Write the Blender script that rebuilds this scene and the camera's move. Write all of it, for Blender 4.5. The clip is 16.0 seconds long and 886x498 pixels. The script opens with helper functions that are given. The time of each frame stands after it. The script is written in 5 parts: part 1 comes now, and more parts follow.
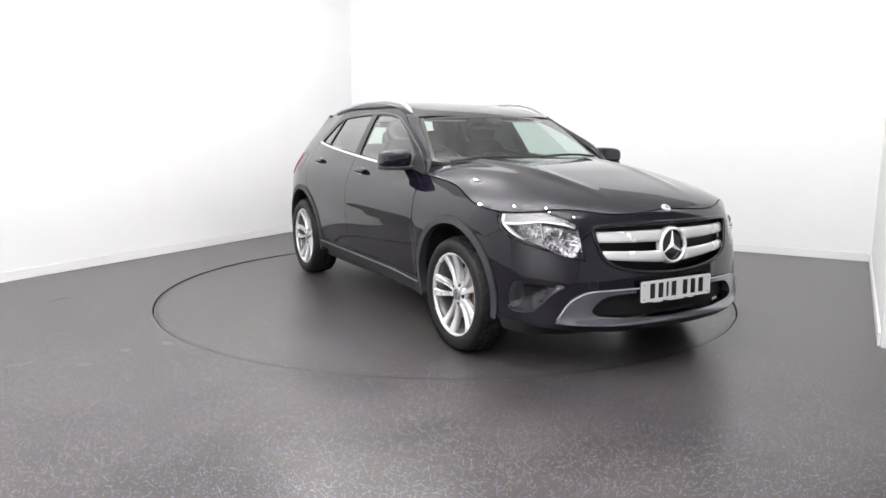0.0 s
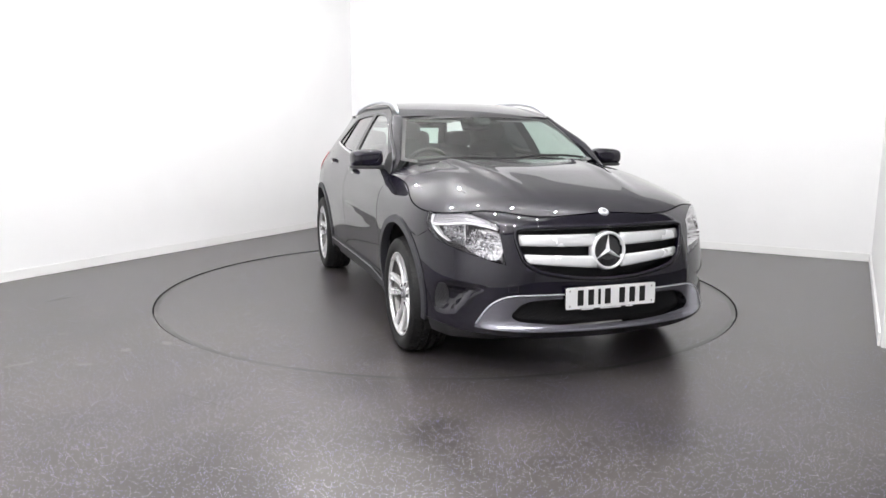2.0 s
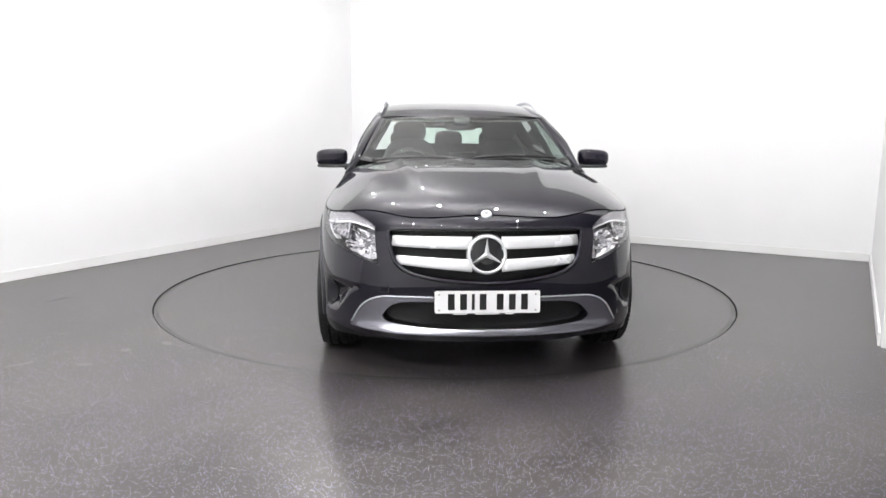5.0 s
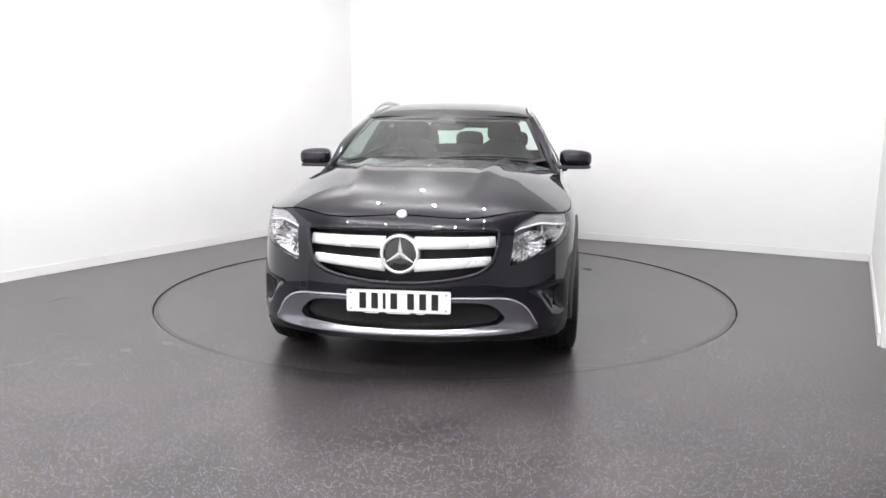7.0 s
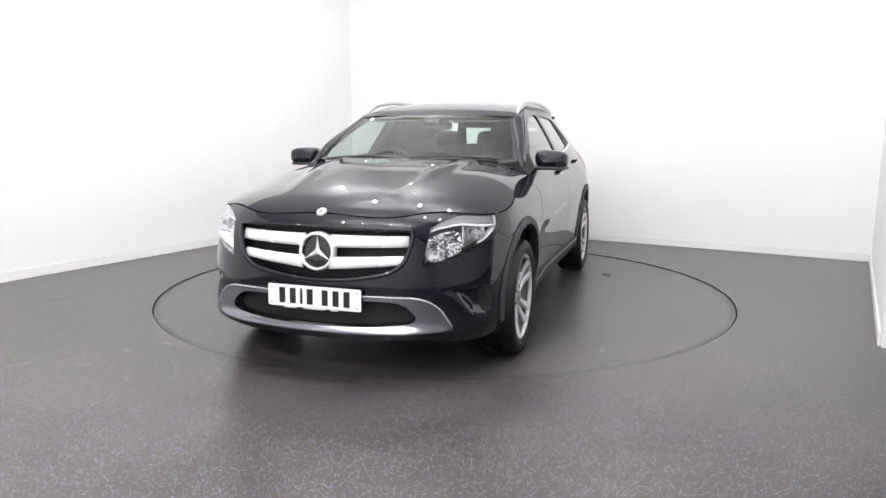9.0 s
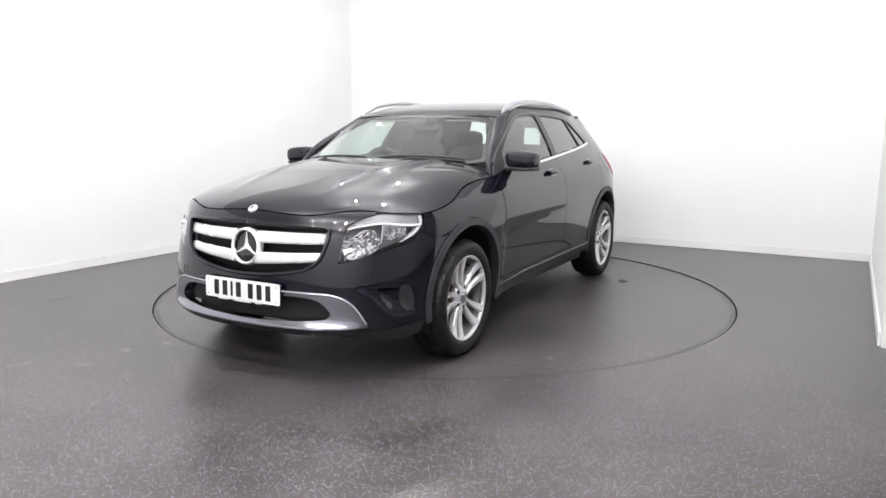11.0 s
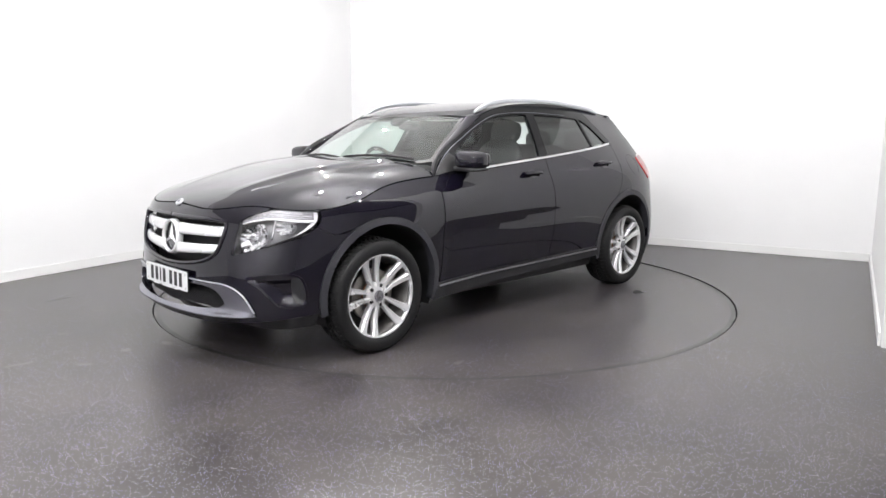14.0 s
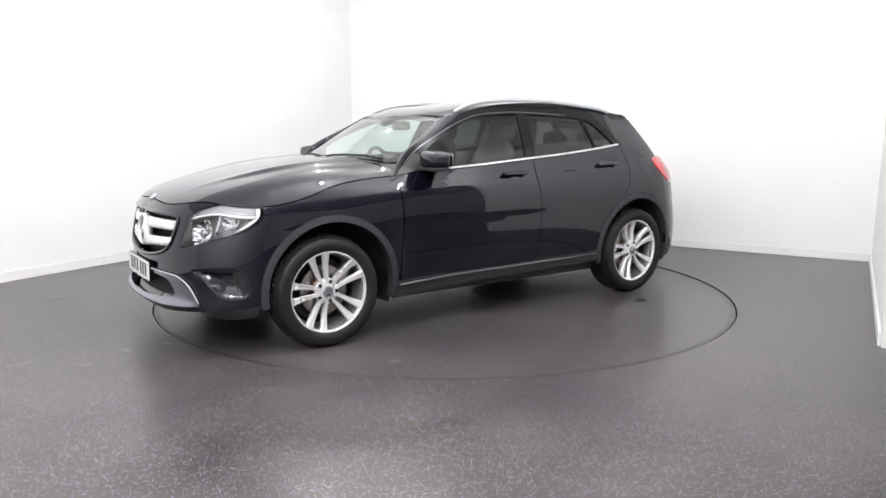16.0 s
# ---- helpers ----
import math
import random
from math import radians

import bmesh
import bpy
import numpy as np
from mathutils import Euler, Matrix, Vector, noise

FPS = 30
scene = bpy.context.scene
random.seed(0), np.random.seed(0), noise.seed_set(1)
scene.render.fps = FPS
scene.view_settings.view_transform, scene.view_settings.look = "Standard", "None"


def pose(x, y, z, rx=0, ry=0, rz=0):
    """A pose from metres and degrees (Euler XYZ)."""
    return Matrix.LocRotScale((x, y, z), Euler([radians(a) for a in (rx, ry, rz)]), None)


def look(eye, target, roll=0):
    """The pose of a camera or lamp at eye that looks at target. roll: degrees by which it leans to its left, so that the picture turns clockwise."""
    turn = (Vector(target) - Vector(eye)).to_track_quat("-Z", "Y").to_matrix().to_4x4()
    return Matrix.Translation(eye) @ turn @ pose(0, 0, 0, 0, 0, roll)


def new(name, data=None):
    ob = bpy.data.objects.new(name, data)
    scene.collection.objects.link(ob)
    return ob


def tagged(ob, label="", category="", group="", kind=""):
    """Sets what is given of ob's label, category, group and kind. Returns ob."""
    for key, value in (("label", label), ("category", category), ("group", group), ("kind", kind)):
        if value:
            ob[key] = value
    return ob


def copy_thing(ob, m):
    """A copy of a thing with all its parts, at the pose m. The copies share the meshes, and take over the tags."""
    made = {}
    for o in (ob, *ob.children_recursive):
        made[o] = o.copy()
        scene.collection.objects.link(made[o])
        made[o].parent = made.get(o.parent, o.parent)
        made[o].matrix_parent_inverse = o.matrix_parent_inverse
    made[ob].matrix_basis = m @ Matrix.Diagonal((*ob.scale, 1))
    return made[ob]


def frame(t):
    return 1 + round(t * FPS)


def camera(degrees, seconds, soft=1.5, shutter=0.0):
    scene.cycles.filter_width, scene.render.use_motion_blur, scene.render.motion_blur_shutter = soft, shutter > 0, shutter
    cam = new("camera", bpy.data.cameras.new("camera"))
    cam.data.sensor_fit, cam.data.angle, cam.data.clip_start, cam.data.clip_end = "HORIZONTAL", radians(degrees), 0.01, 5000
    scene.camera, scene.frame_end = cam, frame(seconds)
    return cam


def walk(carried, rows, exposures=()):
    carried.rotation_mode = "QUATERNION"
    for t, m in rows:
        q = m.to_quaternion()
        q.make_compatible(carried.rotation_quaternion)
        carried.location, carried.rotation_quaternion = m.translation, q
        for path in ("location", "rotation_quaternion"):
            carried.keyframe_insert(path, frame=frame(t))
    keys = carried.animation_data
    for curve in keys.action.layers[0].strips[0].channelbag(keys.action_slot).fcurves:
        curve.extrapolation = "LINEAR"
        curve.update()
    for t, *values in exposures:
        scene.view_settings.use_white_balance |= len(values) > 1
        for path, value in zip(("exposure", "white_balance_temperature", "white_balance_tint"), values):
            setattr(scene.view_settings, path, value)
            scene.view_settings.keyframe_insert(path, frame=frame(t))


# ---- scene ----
cam = camera(63.55, 16.0, soft=1.5)
EYE = Vector((0.0, -5.793, 1.273))
AIM = EYE + Vector((-0.00248, 0.98661, -0.16308))
walk(cam, [(0.0, look(EYE, AIM, 0.21)), (16.0, look(EYE, AIM, 0.21))], [(0.0, 0.0), (16.0, 0.0)])

# The turntable turns clockwise at an even pace about the world's origin.
TURN_START, TURN_RATE = -1.06026, -0.09183
CAR_OFF = (0.1692, 0.0873)
TABLE_DROP = 0.006    # the disc lies a little lower than the floor round it


def turn_rows(dx, dy, z):
    rows = []
    for k in range(33):
        a = TURN_START + TURN_RATE * k * 0.5 + 0.00005 * (k * 0.5 - 8) ** 2
        c, s = math.cos(a), math.sin(a)
        rows.append((k * 0.5, pose(dx * c - dy * s, dx * s + dy * c, z, 0, 0, math.degrees(a))))
    return rows

# ---- world: a closed room, next to no light from outside ----
world = bpy.data.worlds.new("world")
scene.world = world
world.use_nodes = True
world.node_tree.nodes["Background"].inputs[0].default_value = (0.75, 0.8, 0.9, 1)
world.node_tree.nodes["Background"].inputs[1].default_value = 0.05
# ---- materials ----
def nodes_of(name):
    m = bpy.data.materials.new(name)
    m.use_nodes = True
    nt = m.node_tree
    return m, nt, nt.nodes["Principled BSDF"]


def add(nt, kind, **values):
    n = nt.nodes.new(kind)
    for k, v in values.items():
        n.inputs[k.replace("_", " ")].default_value = v
    return n


def plain(name, colour, rough=0.5, metal=0.0, coat=0.0, bump=0.0, grain=80.0, vary=0.08, ior=1.5):
    """A surface with slight mottling at two scales, and fine relief."""
    m, nt, b = nodes_of(name)
    b.inputs["Metallic"].default_value = metal
    b.inputs["IOR"].default_value = ior
    b.inputs["Coat Weight"].default_value = coat
    b.inputs["Coat Roughness"].default_value = 0.03
    co = add(nt, "ShaderNodeTexCoord")
    n1 = add(nt, "ShaderNodeTexNoise", Scale=grain, Detail=3.0)
    n2 = add(nt, "ShaderNodeTexNoise", Scale=3.0, Detail=4.0)
    mix = add(nt, "ShaderNodeMath")
    mix.operation = "ADD"
    ramp = add(nt, "ShaderNodeMapRange", From_Min=0.6, From_Max=1.4, To_Min=1 - vary, To_Max=1 + vary)
    hsv = add(nt, "ShaderNodeHueSaturation", Color=(*colour, 1))
    rr = add(nt, "ShaderNodeMapRange", From_Min=0.3, From_Max=0.7, To_Min=max(rough - 0.06, 0.02), To_Max=min(rough + 0.06, 1))
    for n in (n1, n2):
        nt.links.new(co.outputs["Object"], n.inputs["Vector"])
    nt.links.new(n1.outputs["Fac"], mix.inputs[0])
    nt.links.new(n2.outputs["Fac"], mix.inputs[1])
    nt.links.new(mix.outputs[0], ramp.inputs[0])
    nt.links.new(ramp.outputs[0], hsv.inputs["Value"])
    nt.links.new(hsv.outputs[0], b.inputs["Base Color"])
    nt.links.new(n2.outputs["Fac"], rr.inputs[0])
    nt.links.new(rr.outputs[0], b.inputs["Roughness"])
    if bump:
        bp = add(nt, "ShaderNodeBump", Strength=bump, Distance=0.002)
        nt.links.new(n1.outputs["Fac"], bp.inputs["Height"])
        nt.links.new(bp.outputs[0], b.inputs["Normal"])
    return m


def glow(name, colour, strength):
    m, nt, b = nodes_of(name)
    b.inputs["Base Color"].default_value = (*colour, 1)
    b.inputs["Emission Color"].default_value = (*colour, 1)
    b.inputs["Emission Strength"].default_value = strength
    return m


def glazing(name, tint, rough=0.0, mirror=0.06):
    """Thin glass: see-through with a tint, and a clear reflection."""
    m, nt, b = nodes_of(name)
    nt.nodes.remove(b)
    out = nt.nodes["Material Output"]
    clear = add(nt, "ShaderNodeBsdfTransparent", Color=(*tint, 1))
    gloss = add(nt, "ShaderNodeBsdfGlossy", Color=(1, 1, 1, 1), Roughness=rough)
    lw = add(nt, "ShaderNodeLayerWeight", Blend=0.5)
    p5 = add(nt, "ShaderNodeMath")
    p5.operation = "POWER"
    p5.inputs[1].default_value = 3.5
    fr = add(nt, "ShaderNodeMapRange", To_Min=mirror, To_Max=1.0)
    nt.links.new(lw.outputs["Facing"], p5.inputs[0])
    nt.links.new(p5.outputs[0], fr.inputs[0])
    mx = add(nt, "ShaderNodeMixShader")
    nt.links.new(fr.outputs[0], mx.inputs[0])
    nt.links.new(clear.outputs[0], mx.inputs[1])
    nt.links.new(gloss.outputs[0], mx.inputs[2])
    nt.links.new(mx.outputs[0], out.inputs[0])
    return m


def paint_material():
    m, nt, b = nodes_of("dark_metallic_paint")
    co = add(nt, "ShaderNodeTexCoord")
    vor = add(nt, "ShaderNodeTexVoronoi", Scale=900.0)
    nt.links.new(co.outputs["Object"], vor.inputs["Vector"])
    ramp = add(nt, "ShaderNodeMapRange", From_Min=0.0, From_Max=1.0, To_Min=0.6, To_Max=1.5)
    hsv = add(nt, "ShaderNodeHueSaturation", Color=(0.0034, 0.0027, 0.0066, 1))
    nt.links.new(vor.outputs["Color"], ramp.inputs[0])
    nt.links.new(ramp.outputs[0], hsv.inputs["Value"])
    nt.links.new(hsv.outputs[0], b.inputs["Base Color"])
    b.inputs["Metallic"].default_value = 0.0
    b.inputs["Specular IOR Level"].default_value = 0.03
    b.inputs["Specular Tint"].default_value = (0.55, 0.42, 1.0, 1)
    b.inputs["Roughness"].default_value = 0.30
    b.inputs["Coat Weight"].default_value = 1.0
    b.inputs["Coat Roughness"].default_value = 0.015
    b.inputs["Coat IOR"].default_value = 1.6
    return m


def floor_material(name):
    """Dark grey safety vinyl: worn sheen, faint stains, and fine glinting chips."""
    m, nt, b = nodes_of(name)
    co = add(nt, "ShaderNodeTexCoord")
    big = add(nt, "ShaderNodeTexNoise", Scale=1.3, Detail=6.0, Roughness=0.62)
    mid = add(nt, "ShaderNodeTexNoise", Scale=26.0, Detail=6.0, Roughness=0.7)
    fine = add(nt, "ShaderNodeTexNoise", Scale=160.0, Detail=2.0)
    vor = add(nt, "ShaderNodeTexVoronoi", Scale=120.0)
    vor.voronoi_dimensions = "2D"
    for n in (big, mid, fine, vor):
        nt.links.new(co.outputs["Object"], n.inputs["Vector"])
    ramp = nt.nodes.new("ShaderNodeValToRGB")
    ramp.color_ramp.elements[0].color = (0.025, 0.0215, 0.0205, 1)
    ramp.color_ramp.elements[0].position = 0.33
    ramp.color_ramp.elements[1].color = (0.074, 0.066, 0.060, 1)
    ramp.color_ramp.elements[1].position = 0.68
    add1 = add(nt, "ShaderNodeMath")
    add1.operation = "MULTIPLY_ADD"
    add1.inputs[1].default_value = 0.14
    nt.links.new(mid.outputs["Fac"], add1.inputs[0])
    half = add(nt, "ShaderNodeMath")
    half.operation = "MULTIPLY"
    half.inputs[1].default_value = 0.86
    nt.links.new(big.outputs["Fac"], half.inputs[0])
    nt.links.new(half.outputs[0], add1.inputs[2])
    nt.links.new(add1.outputs[0], ramp.inputs[0])
    # glinting chips: small bright specks with a random blue to white tint
    near = add(nt, "ShaderNodeMath")
    near.operation = "LESS_THAN"
    near.inputs[1].default_value = 0.19
    nt.links.new(vor.outputs["Distance"], near.inputs[0])
    sep = nt.nodes.new("ShaderNodeSeparateColor")
    nt.links.new(vor.outputs["Color"], sep.inputs[0])
    some = add(nt, "ShaderNodeMath")
    some.operation = "GREATER_THAN"
    some.inputs[1].default_value = 0.74
    nt.links.new(sep.outputs[0], some.inputs[0])
    both = add(nt, "ShaderNodeMath")
    both.operation = "MULTIPLY"
    nt.links.new(near.outputs[0], both.inputs[0])
    nt.links.new(some.outputs[0], both.inputs[1])
    tint = nt.nodes.new("ShaderNodeMix")
    tint.data_type = "RGBA"
    tint.inputs[6].default_value = (0.26, 0.24, 0.68, 1)
    tint.inputs[7].default_value = (0.74, 0.72, 0.76, 1)
    nt.links.new(sep.outputs[1], tint.inputs[0])
    mixc = nt.nodes.new("ShaderNodeMix")
    mixc.data_type = "RGBA"
    nt.links.new(both.outputs[0], mixc.inputs[0])
    nt.links.new(ramp.outputs[0], mixc.inputs[6])
    nt.links.new(tint.outputs[2], mixc.inputs[7])
    nt.links.new(mixc.outputs[2], b.inputs["Base Color"])
    rr = add(nt, "ShaderNodeMapRange", From_Min=0.15, From_Max=0.85, To_Min=0.27, To_Max=0.37)
    nt.links.new(big.outputs["Fac"], rr.inputs[0])
    nt.links.new(rr.outputs[0], b.inputs["Roughness"])
    b.inputs["IOR"].default_value = 1.5
    bp = add(nt, "ShaderNodeBump", Strength=0.12, Distance=0.001)
    nt.links.new(fine.outputs["Fac"], bp.inputs["Height"])
    nt.links.new(bp.outputs[0], b.inputs["Normal"])
    return m


PAINT = paint_material()
WALL = plain("white_wall_paint", (0.80, 0.80, 0.80), 0.6, vary=0.02, grain=300, bump=0.05)
SKIRT = plain("white_skirting", (0.78, 0.78, 0.77), 0.4, vary=0.03)
# Unseen hall tones: pale brightens reflections in the car, grey dims them.
HALL_PALE = plain("pale_hall_tone", (0.74, 0.74, 0.75), 0.7, vary=0.06)
HALL_DIM = plain("dim_hall_tone", (0.60, 0.60, 0.61), 0.8, vary=0.1)
CEIL = plain("pale_ceiling", (0.72, 0.72, 0.71), 0.8, vary=0.05)
SCUFF = plain("scuffed_vinyl", (0.13, 0.125, 0.12), 0.34, vary=0.3, grain=60)
SEAMM = plain("welded_seam", (0.062, 0.058, 0.052), 0.4, vary=0.3)
FLOOR = floor_material("safety_vinyl")
GAP = plain("dark_gap", (0.012, 0.012, 0.012), 0.6)
BLACK = plain("black_plastic", (0.012, 0.012, 0.013), 0.45, bump=0.1, grain=400)
FRAMEBLACK = plain("window_frame_black", (0.006, 0.006, 0.007), 0.16, ior=1.35)
GLOSSBLACK = plain("gloss_black", (0.008, 0.008, 0.009), 0.08, coat=1.0)
SILLM = plain("black_sill_plastic", (0.016, 0.016, 0.018), 0.6, bump=0.1, grain=400)
CLAD = plain("grey_cladding", (0.030, 0.030, 0.036), 0.5, bump=0.15, grain=500)
RUBBER = plain("tyre_rubber", (0.009, 0.009, 0.0095), 0.55, bump=0.15, grain=160, vary=0.2, ior=1.4)
ALLOY = plain("silver_alloy", (0.76, 0.76, 0.77), 0.30, metal=0.5, coat=0.5, vary=0.04)
# A darker alloy: the shade inside the wheel is put into the colour.
BARREL = plain("shaded_barrel_alloy", (0.16, 0.155, 0.15), 0.45, metal=0.6, vary=0.2)
SKID = plain("skid_grey", (0.34, 0.34, 0.38), 0.20, metal=1.0, vary=0.04)
SILVER = plain("satin_silver", (0.62, 0.63, 0.66), 0.34, metal=0.7, vary=0.03)
CHROME = plain("chrome", (0.85, 0.85, 0.86), 0.08, metal=1.0, vary=0.01)
STEEL = plain("brake_steel", (0.35, 0.33, 0.31), 0.35, metal=1.0, vary=0.15)
RUST = plain("rusty_iron", (0.20, 0.09, 0.04), 0.7, vary=0.3)
CLADSTRIP = plain("satin_grey_strip", (0.22, 0.22, 0.24), 0.35, metal=0.6, vary=0.05)
WHITE = plain("plate_white", (0.86, 0.86, 0.86), 0.35, vary=0.02)
INK = plain("plate_black", (0.01, 0.01, 0.01), 0.4)
SEAT = plain("seat_fabric", (0.030, 0.030, 0.032), 0.85, bump=0.4, grain=300)
DASH = plain("dash_plastic", (0.022, 0.022, 0.023), 0.6, bump=0.2, grain=400)
TRIM = plain("pale_headlining", (0.42, 0.42, 0.40), 0.85, bump=0.2, grain=300)
CLEAR = glazing("windscreen_glass", (0.78, 0.90, 0.84), 0.0, 0.06)
SIDE = glazing("side_glass", (0.70, 0.80, 0.76), 0.0, 0.045)
TINT = glazing("privacy_glass", (0.055, 0.06, 0.062), 0.0, 0.05)
LENS = glazing("clear_lens", (0.95, 0.95, 0.96), 0.0, 0.05)
# ---- the room ----
def mesh_ob(name, bm, mat, smooth=False):
    me = bpy.data.meshes.new(name)
    bm.normal_update()
    bm.to_mesh(me)
    bm.free()
    me.materials.append(mat)
    if smooth:
        me.shade_smooth()
    return new(name, me)


def part(name, bm, mat, parent, label="", smooth=False):
    """Links a bmesh as one mesh object under a thing or under a part."""
    ob = mesh_ob(name, bm, mat, smooth)
    ob.parent = parent
    if label:
        tagged(ob, label)
    return ob


def add_box(bm, x0, y0, z0, x1, y1, z1, bevel=0.0):
    vs = bmesh.ops.create_cube(bm, size=1.0)["verts"]
    for v in vs:
        v.co = Vector(((x0 + x1) / 2 + v.co.x * (x1 - x0), (y0 + y1) / 2 + v.co.y * (y1 - y0), (z0 + z1) / 2 + v.co.z * (z1 - z0)))
    if bevel:
        es = list({e for v in vs for e in v.link_edges})
        bmesh.ops.bevel(bm, geom=es, offset=bevel, segments=2, affect="EDGES")
    return vs


def add_lathe(bm, profile, n=48, axis="z", centre=(0, 0, 0), closed=False):
    """Turns (radius, height) points about an axis."""
    rings = []
    for r, h in profile:
        ring = []
        for k in range(n):
            a = 2 * math.pi * k / n
            p = (r * math.cos(a), r * math.sin(a), h)
            if axis == "y":
                p = (p[0], h, p[1])
            if axis == "x":
                p = (h, p[0], p[1])
            ring.append(bm.verts.new((p[0] + centre[0], p[1] + centre[1], p[2] + centre[2])))
        rings.append(ring)
    if closed:
        rings.append(rings[0])
    for a, b in zip(rings, rings[1:]):
        for k in range(n):
            bm.faces.new((a[k], a[(k + 1) % n], b[(k + 1) % n], b[k]))
    return rings


def smooth_line(pts, n=8):
    """A centripetal curve through the points."""
    pts = [Vector(p) for p in pts]
    q = [pts[0] * 2 - pts[1]] + pts + [pts[-1] * 2 - pts[-2]]
    out = []
    for i in range(1, len(q) - 2):
        for k in range(n):
            t = k / n
            a, b, c, d = q[i - 1], q[i], q[i + 1], q[i + 2]
            out.append(0.5 * ((2 * b) + (c - a) * t + (2 * a - 5 * b + 4 * c - d) * t * t + (3 * b - 3 * c + d - a) * t ** 3))
    return out + [pts[-1]]


def sweep(bm, pts, w, h, normal=None, n=8, taper=None):
    """A rounded strip along pts: w across, h along the normal there (a function of the point, or up)."""
    pts = [Vector(p) for p in pts]
    rings = []
    for i, p in enumerate(pts):
        t = (pts[min(i + 1, len(pts) - 1)] - pts[max(i - 1, 0)]).normalized()
        nn = normal(p) if callable(normal) else Vector(normal or (0, 0, 1))
        b = t.cross(nn).normalized()
        nn = b.cross(t).normalized()
        k = taper(i / (len(pts) - 1)) if taper else 1
        ring = []
        for j in range(n):
            a = 2 * math.pi * (j + 0.5) / n
            ca, sa = math.cos(a), math.sin(a)
            ca, sa = math.copysign(abs(ca) ** 0.7, ca), math.copysign(abs(sa) ** 0.7, sa)
            ring.append(bm.verts.new(p + b * (ca * w / 2 * k) + nn * (sa * h / 2 * k)))
        rings.append(ring)
    for a, b in zip(rings, rings[1:]):
        for j in range(n):
            bm.faces.new((a[j], a[(j + 1) % n], b[(j + 1) % n], b[j]))
    bm.faces.new(rings[0][::-1])
    bm.faces.new(rings[-1])
    bmesh.ops.recalc_face_normals(bm, faces=bm.faces)


VINYL_EDGE = plain("worn_vinyl_edge", (0.030, 0.029, 0.028), 0.34, vary=0.15)
ROOM_TURN = 29.5
U = Vector((math.sin(radians(ROOM_TURN)), math.cos(radians(ROOM_TURN)), 0))   # along the side walls, away from the camera
V = Vector((U.y, -U.x, 0))                                                   # along the back wall, to the right
CEILING_Z = 3.3
CORNER_R = Vector((4.24, 1.22, 0))
ROOM_W = 6.37
CORNER_L = CORNER_R - V * ROOM_W


def slab(name, a, b, z0, z1, thick, mat, label, category):
    """An upright slab from a to b, thick towards the left of that way."""
    way = (b - a).normalized()
    side = Vector((-way.y, way.x, 0)) * thick
    bm = bmesh.new()
    lo = [bm.verts.new((p.x, p.y, z0)) for p in (a, b, b + side, a + side)]
    hi = [bm.verts.new((p.x, p.y, z1)) for p in (a, b, b + side, a + side)]
    bm.faces.new(lo[::-1])
    bm.faces.new(hi)
    for k in range(4):
        bm.faces.new((lo[k], lo[(k + 1) % 4], hi[(k + 1) % 4], hi[k]))
    return tagged(mesh_ob(name, bm, mat), label, category, kind="structure")


STUDIO_D = 10.9
EAST_L, WEST_L, HALL_E, HALL_S = 3.3, 5.6, 5.0, 11.0


